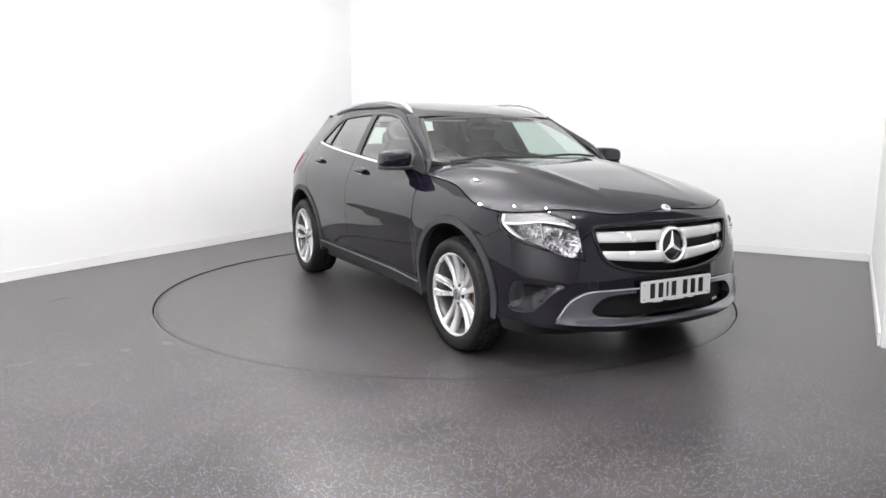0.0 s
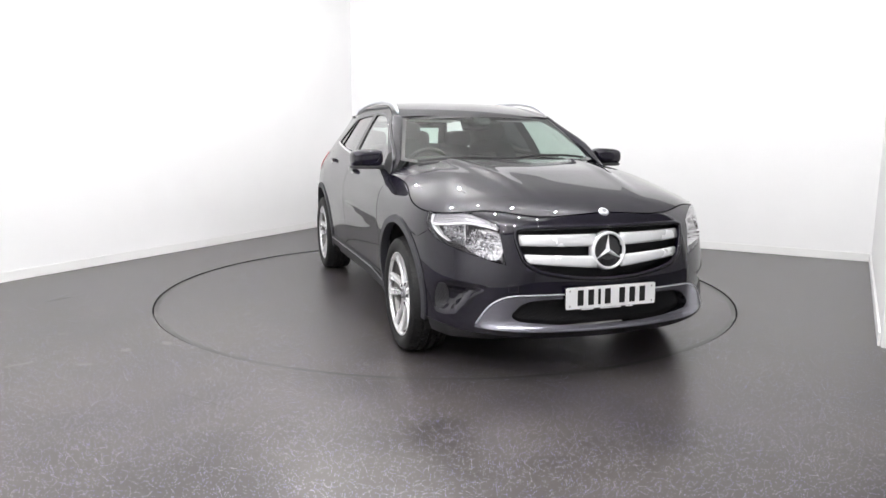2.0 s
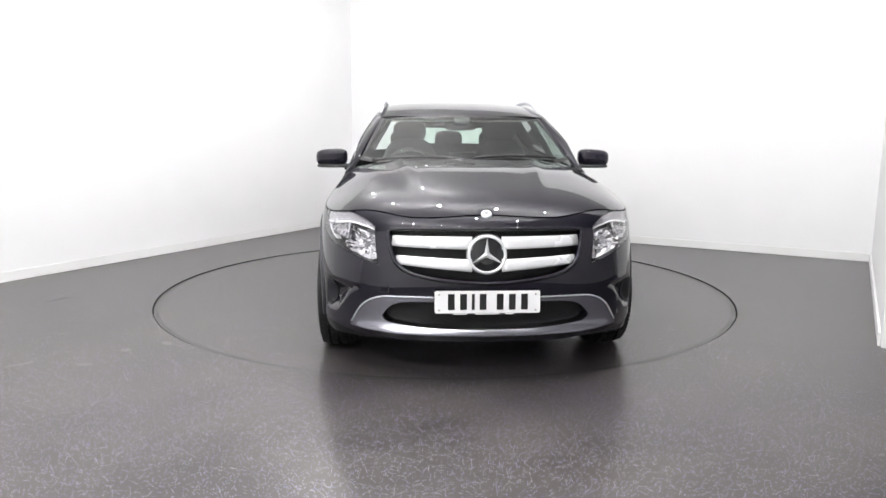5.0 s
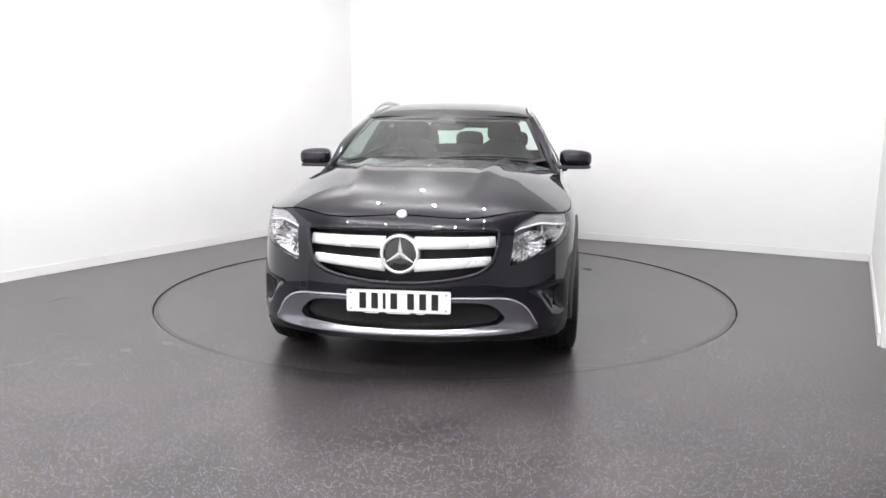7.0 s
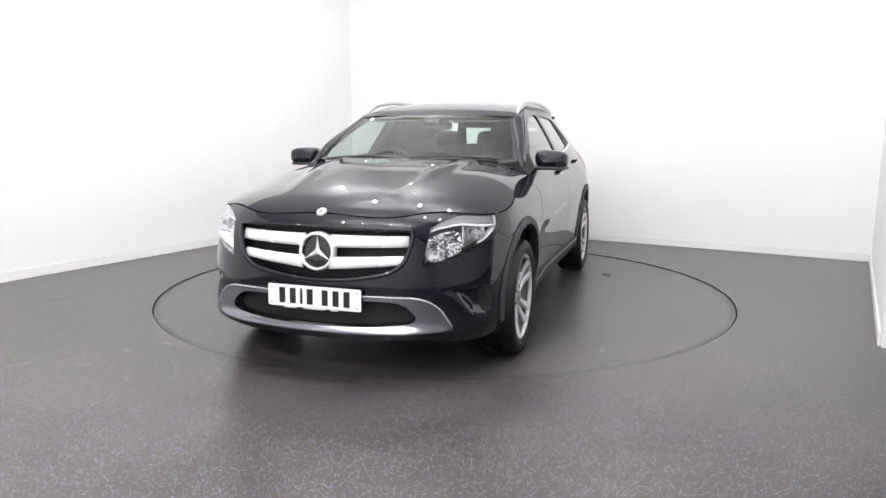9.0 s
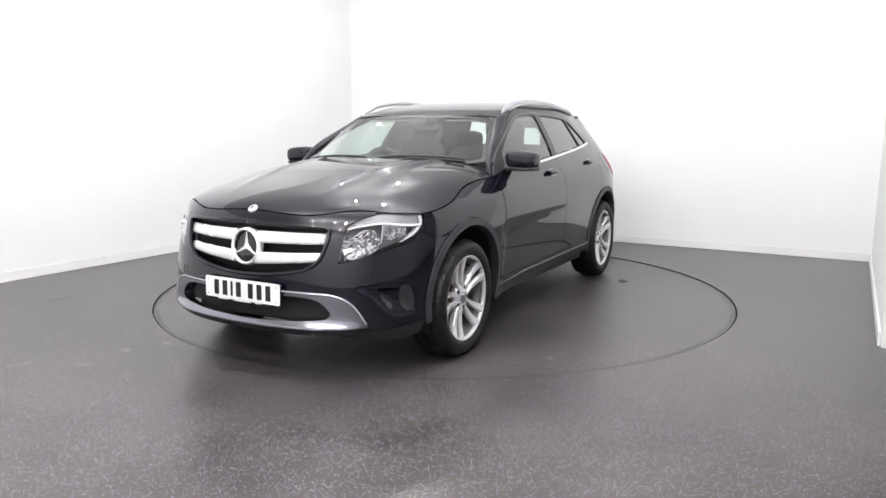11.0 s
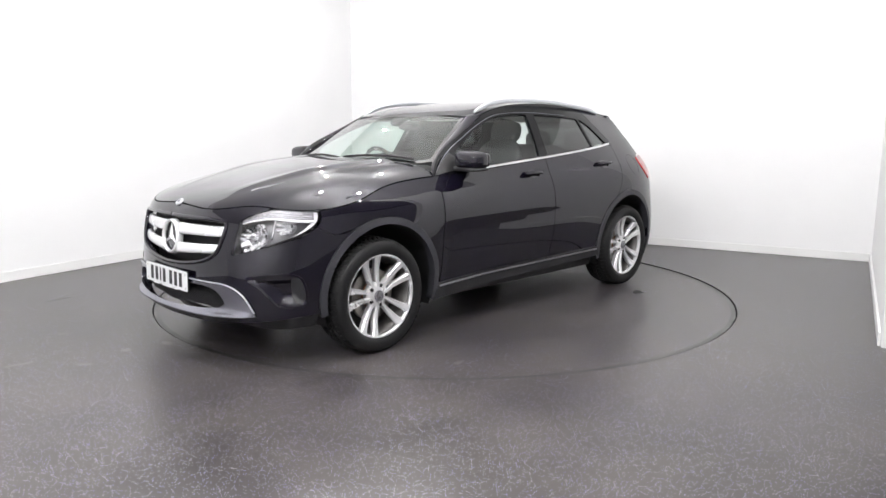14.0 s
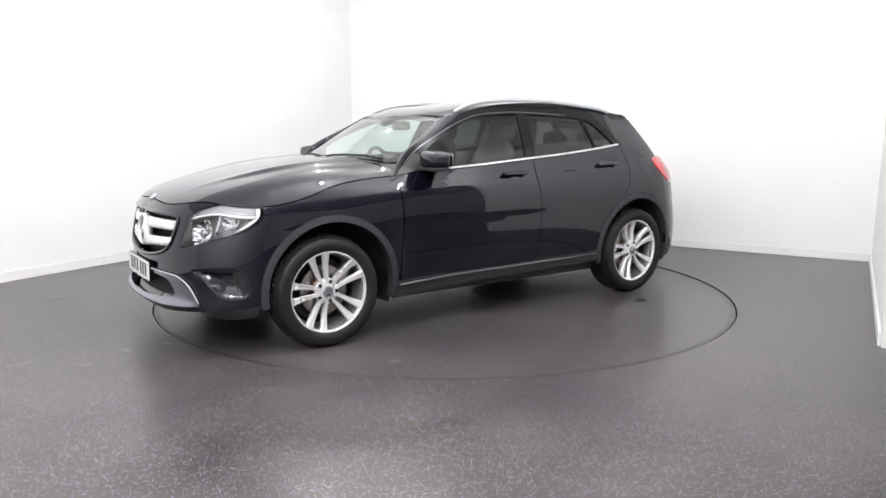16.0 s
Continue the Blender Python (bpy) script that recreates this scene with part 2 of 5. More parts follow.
def build_room():
    """A white studio corner of three walls, open towards an unseen hall on the camera's side."""
    c1, c2 = CORNER_L, CORNER_R
    lit = "plain white painted studio wall, brightly lit"
    slab("wall_north", c1 - V * 0.14, c2 + V * 0.14, -0.1, CEILING_Z, 0.14, WALL, lit, "wall")
    slab("wall_east", c2, c2 - U * EAST_L, -0.1, CEILING_Z, 0.14, WALL, lit, "wall")
    slab("wall_west", c1 - U * WEST_L, c1, -0.1, CEILING_Z, 0.14, WALL, lit, "wall")
    for a, b in ((c1, c2), (c2, c2 - U * EAST_L), (c1 - U * WEST_L, c1)):
        way = (b - a).normalized()
        inner = Vector((way.y, -way.x, 0)) * 0.018
        slab("baseboard", a + inner + way * 0.02, b + inner - way * 0.02, 0.003, 0.085, 0.015, SKIRT, "low white painted skirting board along the wall", "skirting")
    # Unseen hall walls: the dimness wanted in reflections is put into their colour.
    h2, h3, h4 = c2 + V * HALL_E, c2 + V * HALL_E - U * HALL_S, c1 - U * HALL_S
    hall = "unseen hall wall, pale to brighten reflections in the car"
    dim = "unseen hall wall, greyed to dim reflections in the car"
    slab("wall_hall_north", c2 + V * 0.142, h2 + V * 0.14, -0.1, CEILING_Z, 0.14, HALL_DIM, dim, "wall")
    slab("wall_hall_east", h2, h3, -0.1, CEILING_Z, 0.14, HALL_DIM, dim, "wall")
    slab("wall_hall_south", h3 + V * 0.14, h4 - V * 0.14, -0.1, CEILING_Z, 0.14, HALL_PALE, hall, "wall")
    slab("wall_hall_west", h4, c1 - U * (WEST_L + 0.003), -0.1, CEILING_Z, 0.14, HALL_PALE, hall, "wall")
    ring = [c1, h2, h3, h4, c1]
    # floor: one sheet with a round hole for the turntable
    bm = bmesh.new()
    n = 160
    R = 2.247
    inner = [bm.verts.new((R * math.cos(2 * math.pi * k / n), R * math.sin(2 * math.pi * k / n), 0)) for k in range(n)]
    outer = []
    for k in range(n):
        d = Vector((math.cos(2 * math.pi * k / n), math.sin(2 * math.pi * k / n), 0))
        best = 50.0
        for a, b in zip(ring, ring[1:]):
            w = (b - a).normalized()
            nn = Vector((-w.y, w.x, 0))
            dn = d.dot(nn)
            if dn > 1e-6:
                best = min(best, (a + nn * 0.1).dot(nn) / dn)
        outer.append(bm.verts.new(d * best))
    for k in range(n):
        j = (k + 1) % n
        bm.faces.new((inner[k], outer[k], outer[j], inner[j]))
    floor = tagged(mesh_ob("floor", bm, FLOOR), "dark grey glossy safety vinyl floor with glinting chips", "floor", kind="structure")
    # pit below the gap
    bm = bmesh.new()
    add_lathe(bm, [(2.247, -0.001), (2.247, -0.06), (2.20, -0.06), (0.01, -0.06)], n)
    tagged(mesh_ob("turntable_pit", bm, GAP), "dark shallow pit under the turntable disc", "floor", kind="structure")
    # turntable
    bm = bmesh.new()
    add_lathe(bm, [(0.0001, 0.0), (2.0, 0.0), (2.236, 0.0), (2.2362, -0.05)], n)
    bmesh.ops.remove_doubles(bm, verts=bm.verts, dist=0.0002)
    table = tagged(mesh_ob("turntable", bm, FLOOR), "large round turntable disc covered in dark grey vinyl", "turntable")
    bm = bmesh.new()
    add_lathe(bm, [(2.205, 0.0006), (2.2335, 0.0006), (2.2335, -0.001), (2.205, -0.001)], n, closed=True)
    part("edge_trim", bm, VINYL_EDGE, table, "slightly darker worn edge of the disc")
    # worn marks: thin ragged patches of scuffed vinyl, one dark scratch and a welded seam
    def scuff(parent, x, y, length, width, turn, mat, z=0.0007):
        bm = bmesh.new()
        rng = random.Random(int(1000 * (x + 7) + 77 * y))
        c, s = math.cos(radians(turn)), math.sin(radians(turn))
        ring = []
        for k in range(14):
            a = 2 * math.pi * k / 14
            q = rng.uniform(0.6, 1.1)
            dx, dy = length / 2 * math.cos(a) * q, width / 2 * math.sin(a) * q
            ring.append((x + dx * c - dy * s, y + dx * s + dy * c))
        lo = [bm.verts.new((*p, 0.0001)) for p in ring]
        hi = [bm.verts.new((*p, z)) for p in ring]
        bm.faces.new(hi)
        for k in range(14):
            j = (k + 1) % 14
            bm.faces.new((lo[k], lo[j], hi[j], hi[k]))
        part("floor_mark", bm, mat, parent)
    for x, y, l, w, a in ((-3.11, -0.84, 0.12, 0.05, 5), (-2.47, -0.84, 0.10, 0.05, 20), (-2.41, -1.43, 0.09, 0.05, 10), (-1.86, -1.77, 0.08, 0.06, 15), (-1.68, -1.63, 0.07, 0.09, 50),
                          (-2.33, -2.04, 0.22, 0.04, 40), (-1.98, -2.03, 0.12, 0.04, 10), (-2.28, -0.28, 0.07, 0.03, 0), (2.35, -1.75, 0.16, 0.03, 5), (1.75, -3.1, 0.05, 0.02, 30)):
        scuff(floor, x, y, l, w, a, SCUFF)
    scuff(floor, -2.93, -0.52, 0.22, 0.012, 55, GAP)
    for x, y, l, w, a in ((2.12, 0.05, 0.05, 0.02, 0), (2.05, 0.05, 0.04, 0.02, 0), (2.15, -0.09, 0.05, 0.02, 30), (2.08, -0.30, 0.05, 0.02, 10), (1.35, 1.42, 0.10, 0.05, 15), (-1.5, 1.2, 0.10, 0.03, 70),
                          (0.4, -1.6, 0.09, 0.03, 10), (-0.98, 1.17, 0.05, 0.03, 0), (1.75, -1.05, 0.06, 0.03, 40)):
        scuff(table, x, y, l, w, a, SCUFF)
    for x, y in ((-0.98, 1.22),):
        scuff(table, x, y, 0.16, 0.09, 20, GAP, 0.0005)
    bm = bmesh.new()
    run = smooth_line([(-1.30, -2.45, 0), (-0.76, -2.79, 0), (-0.17, -3.11, 0), (0.22, -3.32, 0), (1.4, -3.95, 0)], 8)
    sweep(bm, [(p.x, p.y, 0.0) for p in run], 0.006, 0.0010)
    part("floor_seam", bm, SEAMM, floor, "faint welded seam in the vinyl")
    # ceilings: pale over the studio and over the unseen hall
    def cover(name, pts, z, mat, label):
        bm = bmesh.new()
        lo = [bm.verts.new((*p.xy, z)) for p in pts]
        hi = [bm.verts.new((*p.xy, z + 0.15)) for p in pts]
        bm.faces.new(lo)
        bm.faces.new(hi[::-1])
        for k in range(len(pts)):
            j = (k + 1) % len(pts)
            bm.faces.new((lo[k], hi[k], hi[j], lo[j]))
        tagged(mesh_ob(name, bm, mat), label, "ceiling", kind="structure")
    cover("ceiling", [c1, c2, c2 - U * STUDIO_D, c1 - U * STUDIO_D], CEILING_Z, CEIL, "pale grey studio ceiling")
    cover("ceiling_hall", [c1, h2, h3, h4], CEILING_Z + 0.152, HALL_PALE, "unseen pale ceiling of the hall")
    return table


TABLE = build_room()

LAMP_GLOW = glow("lamp_lens", (1.0, 0.99, 1.0), 2820.0)


def ceiling_lamp():
    """A bare bulb on a short stem below a ceiling rose."""
    e = new("ceiling_light")
    bm = bmesh.new()
    # Hung low, unseen, so the bulb also brightens the ceiling and upper walls.
    add_lathe(bm, [(0.0001, -0.001), (0.055, -0.001), (0.052, -0.018), (0.012, -0.026), (0.0095, -0.20), (0.020, -0.205), (0.022, -0.235), (0.0001, -0.236)], 20)
    bmesh.ops.recalc_face_normals(bm, faces=bm.faces)
    part("stem", bm, SKIRT, e, "", True)
    bm = bmesh.new()
    bmesh.ops.create_uvsphere(bm, u_segments=16, v_segments=10, radius=0.02, matrix=Matrix.Translation((0, 0, -0.254)))
    part("bulb", bm, LAMP_GLOW, e, "glowing white bulb", True)
    return tagged(e, "small white ceiling light with a glowing bulb", "ceiling light", "ceiling lights")


def place_lamps():
    first = None
    # The 0.8 pair is added to brighten the corner, the -6.2 row the front.
    for t, lo, hi, count in ((0.8, -2.0, -0.8, 2), (-0.6, -0.6, 2.5, 5), (-2.5, -0.9, 2.6, 6), (-4.3, -0.1, 2.6, 6), (-6.2, 0.1, 2.6, 5)):
        for j in range(count):
            p = V * (lo + (hi - lo) * j / (count - 1)) + U * t
            m = pose(p.x, p.y, CEILING_Z)
            if first is None:
                first = ceiling_lamp()
                first.matrix_basis = m
            else:
                copy_thing(first, m)


place_lamps()
# ---- the car's form: plan outline and sections, in metres from the middle of the wheelbase ----
def natural(xs, ys):
    """A natural cubic spline through the points, as a function."""
    xs, ys = np.asarray(xs, float), np.asarray(ys, float)
    k = np.argsort(xs)
    xs, ys = xs[k], ys[k]
    n = len(xs)
    h = np.diff(xs)
    a = np.zeros((n, n))
    r = np.zeros(n)
    a[0, 0] = a[-1, -1] = 1
    for i in range(1, n - 1):
        a[i, i - 1:i + 2] = h[i - 1], 2 * (h[i - 1] + h[i]), h[i]
        r[i] = 6 * ((ys[i + 1] - ys[i]) / h[i] - (ys[i] - ys[i - 1]) / h[i - 1])
    m = np.linalg.solve(a, r)

    def f(x):
        x = np.asarray(x, float)
        i = np.clip(np.searchsorted(xs, x) - 1, 0, n - 2)
        d, e = x - xs[i], xs[i + 1] - x
        return (m[i] * e ** 3 + m[i + 1] * d ** 3) / (6 * h[i]) + (ys[i] / h[i] - m[i] * h[i] / 6) * e + (ys[i + 1] / h[i] - m[i + 1] * h[i] / 6) * d
    return f


PLAN = np.array([(2.212, 0), (2.203, 0.2), (2.168, 0.42), (2.10, 0.60), (1.985, 0.745), (1.815, 0.838), (1.60, 0.880), (1.30, 0.897), (0.8, 0.898), (0.2, 0.896),
                 (-0.5, 0.896), (-1.0, 0.898), (-1.4, 0.893), (-1.72, 0.865), (-1.95, 0.79), (-2.09, 0.65), (-2.155, 0.42), (-2.175, 0.2), (-2.18, 0)])
_full = np.vstack([PLAN[1:4][::-1] * (1, -1), PLAN, PLAN[-4:-1][::-1] * (1, -1)])
_s = np.concatenate([[0], np.cumsum(np.hypot(*np.diff(_full, axis=0).T))])
_s -= _s[3]
PX, PY = natural(_s, _full[:, 0]), natural(_s, _full[:, 1])
U_END = _s[-4]
_uu = np.linspace(0, U_END, 1200)
_ux, _uy = PX(_uu), PY(_uu)


def u_of_x(x):
    return float(np.interp(-x, -_ux, _uu))


def u_front(y):
    k = np.argmax(_uy)
    return float(np.sign(y) * np.interp(abs(y), _uy[:k], _uu[:k]))


ZS = np.array([0.15, 0.20, 0.27, 0.35, 0.45, 0.55, 0.65, 0.75, 0.83, 0.90, 0.97, 1.05, 1.2, 1.35, 1.45, 1.5])
STATIONS = []


def station(u, offsets):
    STATIONS.append((u, natural(ZS, offsets)))


# offsets inward (negative) or outward from the plan outline, at the heights ZS
FRONT = [-0.10, -0.045, -0.010, -0.010, -0.014, -0.020, -0.032, -0.050, -0.075, -0.14, -0.26, -0.45, -0.8, -1.2, -1.5, -1.6]
station(0.0, FRONT)
station(0.42, FRONT)
station(0.75, [-0.10, -0.045, -0.010, -0.010, -0.012, -0.018, -0.034, -0.056, -0.085, -0.14, -0.26, -0.45, -0.75, -1.0, -1.2, -1.3])
station(1.10, [-0.07, -0.035, -0.012, -0.008, -0.006, -0.006, -0.010, -0.018, -0.031, -0.065, -0.15, -0.30, -0.5, -0.7, -0.8, -0.9])
station(u_of_x(1.35), [-0.05, -0.025, -0.010, -0.005, -0.002, 0.000, 0.000, -0.004, -0.018, -0.045, -0.105, -0.21, -0.40, -0.55, -0.65, -0.70])
station(u_of_x(0.85), [-0.09, -0.060, -0.045, -0.036, -0.020, -0.011, -0.005, -0.001, -0.008, -0.026, -0.068, -0.13, -0.22, -0.32, -0.39, -0.44])
station(u_of_x(0.2), [-0.09, -0.060, -0.050, -0.042, -0.024, -0.012, -0.005, -0.001, -0.006, -0.018, -0.040, -0.075, -0.150, -0.240, -0.31, -0.36])
station(u_of_x(-0.5), [-0.09, -0.060, -0.048, -0.042, -0.026, -0.013, -0.005, -0.001, -0.004, -0.014, -0.036, -0.072, -0.152, -0.245, -0.32, -0.37])
station(u_of_x(-1.1), [-0.09, -0.055, -0.035, -0.025, -0.018, -0.012, -0.006, 0.000, -0.003, -0.014, -0.036, -0.075, -0.165, -0.265, -0.34, -0.39])
station(u_of_x(-1.5), [-0.06, -0.040, -0.020, -0.010, -0.006, -0.003, -0.001, 0.000, -0.004, -0.016, -0.040, -0.085, -0.185, -0.295, -0.37, -0.42])
station(u_of_x(-1.9), [-0.08, -0.050, -0.020, -0.005, 0.000, 0.000, -0.008, -0.018, -0.026, -0.040, -0.065, -0.12, -0.23, -0.34, -0.40, -0.45])
REAR = [-0.12, -0.06, -0.020, -0.005, 0.000, -0.010, -0.030, -0.050, -0.060, -0.075, -0.11, -0.19, -0.32, -0.46, -0.56, -0.60]
station(u_of_x(-2.1), REAR)
station(U_END, REAR)
_su = np.array([s[0] for s in STATIONS])


def _table():
    us, zs = np.linspace(_su[0], _su[-1], 300), np.linspace(0.12, 1.5, 140)
    rows = np.array([f(zs) for _, f in STATIONS])
    return us, zs, np.array([natural(_su, rows[:, j])(us) for j in range(len(zs))]).T


_TU, _TZ, _TD = _table()


def relief(u, z):
    """Offset from the plan outline: cubic across a fine table."""
    def weights(t):
        return np.array([-0.5 * t ** 3 + t ** 2 - 0.5 * t, 1.5 * t ** 3 - 2.5 * t ** 2 + 1, -1.5 * t ** 3 + 2 * t ** 2 + 0.5 * t, 0.5 * t ** 3 - 0.5 * t ** 2])
    a = np.clip((u - _TU[0]) / (_TU[1] - _TU[0]), 1, len(_TU) - 2.001)
    b = np.clip((z - _TZ[0]) / (_TZ[1] - _TZ[0]), 1, len(_TZ) - 2.001)
    i, j = int(a), int(b)
    return float(weights(a - i) @ _TD[i - 1:i + 3, j - 1:j + 3] @ weights(b - j))


def hollow(x, z):
    """The long scoop pressed into the doors below a straight crease, running out towards the rear."""
    crease = 0.925 + 0.045 * (0.85 - x)
    g = min(1.0, max(0.0, (1.55 - x) / 0.6)) * min(1.0, max(0.0, (x + 1.75) / 0.4))
    step = -0.006 * g / (1 + math.exp(min(60, max(-60, (crease - z) / 0.005)))) if z < 1.02 + 0.045 * (0.85 - x) else -0.006 * g
    if not -0.62 < x < 0.95:
        return step
    t = min(1.0, max(0.0, (0.90 - x) / 0.14)) * min(1.0, max(0.0, (x + 0.62) / 0.9))
    low = 0.61 + 0.115 * (0.80 - x) / 1.15
    k = min(1.0, max(0.0, (0.742 - z) / (0.742 - min(low, 0.715))))
    return step - 0.016 * t * t * (3 - 2 * t) * k * k * (3 - 2 * k)


def shell(u, z, out=0.0):
    """A point of the car's flank, front or rear; u runs from the middle of the front along the left side to the middle of the rear."""
    if u < 0:
        p = shell(-u, z, out)
        return Vector((p[0], -p[1], p[2]))
    if u > U_END:
        p = shell(2 * U_END - u, z, out)
        return Vector((p[0], -p[1], p[2]))
    e = 1e-3
    x, y = float(PX(u)), float(PY(u))
    tx, ty = float(PX(u + e)) - x, float(PY(u + e)) - y
    n = math.hypot(tx, ty)
    d = relief(u, z) + hollow(x, z) + out
    return Vector((x + ty / n * d, y - tx / n * d, z))


BONNET_Z = natural([2.30, 2.22, 2.165, 2.11, 2.05, 1.95, 1.83, 1.65, 1.48, 1.20, 0.95, 0.70, 0.50], [0.60, 0.75, 0.820, 0.868, 0.902, 0.940, 0.972, 1.010, 1.042, 1.075, 1.093, 1.102, 1.106])
SCREEN_Z = natural([1.2, 1.05, 0.9, 0.7, 0.55, 0.4, 0.25, 0.1], [0.925, 1.015, 1.105, 1.222, 1.306, 1.385, 1.450, 1.500])
ROOF_Z = natural([0.55, 0.42, 0.3, 0.1, -0.2, -0.5, -0.9, -1.3, -1.6, -1.85], [1.31, 1.372, 1.414, 1.460, 1.497, 1.510, 1.502, 1.466, 1.420, 1.375])


def bonnet(x, y, out=0.0):
    """The bonnet: crowned, falling to its front and edges, with two folds that run back to the windscreen's corners."""
    a = abs(y)
    k = min(1.0, max(0.0, (x - 1.90) / 0.22))
    z = float(BONNET_Z(x + (0.26 + 0.01 * k) * a * a)) - 0.16 * a ** 4 - 0.28 * max(0.0, a - 0.52) ** 2
    r = (a - (0.38 + 0.14 * (1.4 - x))) / 0.042
    w = min(1.0, max(0.0, (2.0 - x) / 0.5))
    z += w * 0.012 * math.exp(-r * r) + w * 0.010 / (1 + math.exp(min(60, r * 2.5)))
    return Vector((x, y, z + out))


def screen(x, y, out=0.0):
    a = abs(y)
    return Vector((x, y, float(SCREEN_Z(x + 0.28 * a * a)) - 0.03 * a * a + out))


def roof(x, y, out=0.0):
    a = abs(y)
    return Vector((x, y, float(ROOF_Z(x)) - 0.09 * a ** 2.4 - 0.5 * max(0, a - 0.45) ** 2 + out))


def meet(u, top, lo, hi):
    """The height at which the flank at u meets the surface top."""
    for _ in range(40):
        z = (lo + hi) / 2
        p = shell(u, z)
        if z < top(p[0], p[1])[2]:
            lo = z
        else:
            hi = z
    return (lo + hi) / 2
# ---- panels: an outline in two surface coordinates, filled and laid onto the form ----
from mathutils.geometry import delaunay_2d_cdt


def outline(*runs):
    """Joins straight or curved runs into one closed outline; a run of three or more points is curved."""
    out = []
    for r in runs:
        pts = smooth_line(r) if len(r) > 2 else [Vector(p) for p in r]
        for p in pts:
            if not out or (p - out[-1]).length > 1e-4:
                out.append(p)
    if (out[0] - out[-1]).length < 1e-4:
        out.pop()
    return out


def inset(poly, d):
    n = len(poly)
    area = sum(poly[i].x * poly[(i + 1) % n].y - poly[(i + 1) % n].x * poly[i].y for i in range(n))
    s = 1 if area > 0 else -1
    res = []
    for i in range(n):
        a, b, c = poly[i - 1], poly[i], poly[(i + 1) % n]
        e1, e2 = (b - a).normalized(), (c - b).normalized()
        n1, n2 = Vector((-e1.y, e1.x)) * s, Vector((-e2.y, e2.x)) * s
        m = n1 + n2
        m = m.normalized() if m.length > 1e-6 else n1
        res.append(b + m * d / max(0.5, m.dot(n1)))
    return res


def refine(poly, step):
    out = []
    for i, a in enumerate(poly):
        b = poly[(i + 1) % len(poly)]
        k = max(1, math.ceil((b - a).length / step))
        out += [a.lerp(b, j / k) for j in range(k)]
    return out


def inside(p, poly):
    hit = False
    for i, a in enumerate(poly):
        b = poly[i - 1]
        if (a.y > p.y) != (b.y > p.y) and p.x < (b.x - a.x) * (p.y - a.y) / (b.y - a.y) + a.x:
            hit = not hit
    return hit


def sheet(bm, poly, surf, step=0.035, gap=0.0, depth=0.018, out=0.0, side=1, holes=(), rim=True, lift=0.0):
    """Fills the outline on the surface surf(a, b, out); rims go down into the body by depth. side -1 mirrors it."""
    poly = refine(inset(poly, gap) if gap else poly, step)
    holes = [refine(inset(h, -gap) if gap else h, step) for h in holes]
    pts, edges = list(poly), [(i, (i + 1) % len(poly)) for i in range(len(poly))]
    for h in holes:
        k = len(pts)
        pts += h
        edges += [(k + i, k + (i + 1) % len(h)) for i in range(len(h))]
    lo = Vector((min(p.x for p in poly), min(p.y for p in poly)))
    hi = Vector((max(p.x for p in poly), max(p.y for p in poly)))
    rimpts = np.array([tuple(p) for p in pts])
    for i in range(1, int((hi.x - lo.x) / step) + 1):
        for j in range(1, int((hi.y - lo.y) / step) + 1):
            p = Vector((lo.x + i * step + (0.5 * step if j % 2 else 0), lo.y + j * step))
            if inside(p, poly) and not any(inside(p, h) for h in holes) and np.min(np.hypot(*(rimpts - (p.x, p.y)).T)) > step * 0.55:
                pts.append(p)
    vs, es, fs, ov, _, _ = delaunay_2d_cdt([Vector(p) for p in pts], edges, [], 1 if not holes else 0, 1e-5)
    keep = []
    for f in fs:
        c = sum((vs[i] for i in f), Vector((0, 0))) / len(f)
        if inside(c, poly) and not any(inside(c, h) for h in holes):
            keep.append(f)
    e = 2e-3
    bv, nv = [], []
    for p in vs:
        q = surf(p.x, p.y, out)
        n = (surf(p.x + e, p.y, out) - surf(p.x - e, p.y, out)).cross(surf(p.x, p.y + e, out) - surf(p.x, p.y - e, out)).normalized()
        if side < 0:
            q, n = Vector((q.x, -q.y, q.z)), Vector((n.x, -n.y, n.z))
        bv.append(q)
        nv.append(n)
    # outward: away from the car's middle
    mid = Vector((0, 0, 0.6))
    flip = sum(n.dot(q - mid) for q, n in zip(bv, nv)) < 0
    if flip:
        nv = [-n for n in nv]
    lay = bm.verts.layers.float_vector.get("form_normal") or bm.verts.layers.float_vector.new("form_normal")
    made = [bm.verts.new(q) for q in bv]
    for v, n in zip(made, nv):
        v[lay] = n
    used = {}
    for f in keep:
        t = [made[i] for i in f]
        nn = (t[1].co - t[0].co).cross(t[2].co - t[0].co)
        if nn.dot(nv[f[0]]) < 0:
            t.reverse()
            f = list(f)[::-1]
        try:
            bm.faces.new(t)
        except ValueError:
            continue
        for a, b in zip(f, list(f[1:]) + [f[0]]):
            used[(a, b)] = used.get((a, b), 0) + 1
    if rim:
        low = {}
        for (a, b) in list(used):
            if (b, a) not in used:
                for i in (a, b):
                    if i not in low:
                        v1, v2 = bm.verts.new(bv[i]), bm.verts.new(bv[i] - nv[i] * depth)
                        low[i] = (v1, v2)
                bm.faces.new((low[b][0], low[a][0], low[a][1], low[b][1]))
    for v in [v for v in made if not v.link_faces]:
        bm.verts.remove(v)


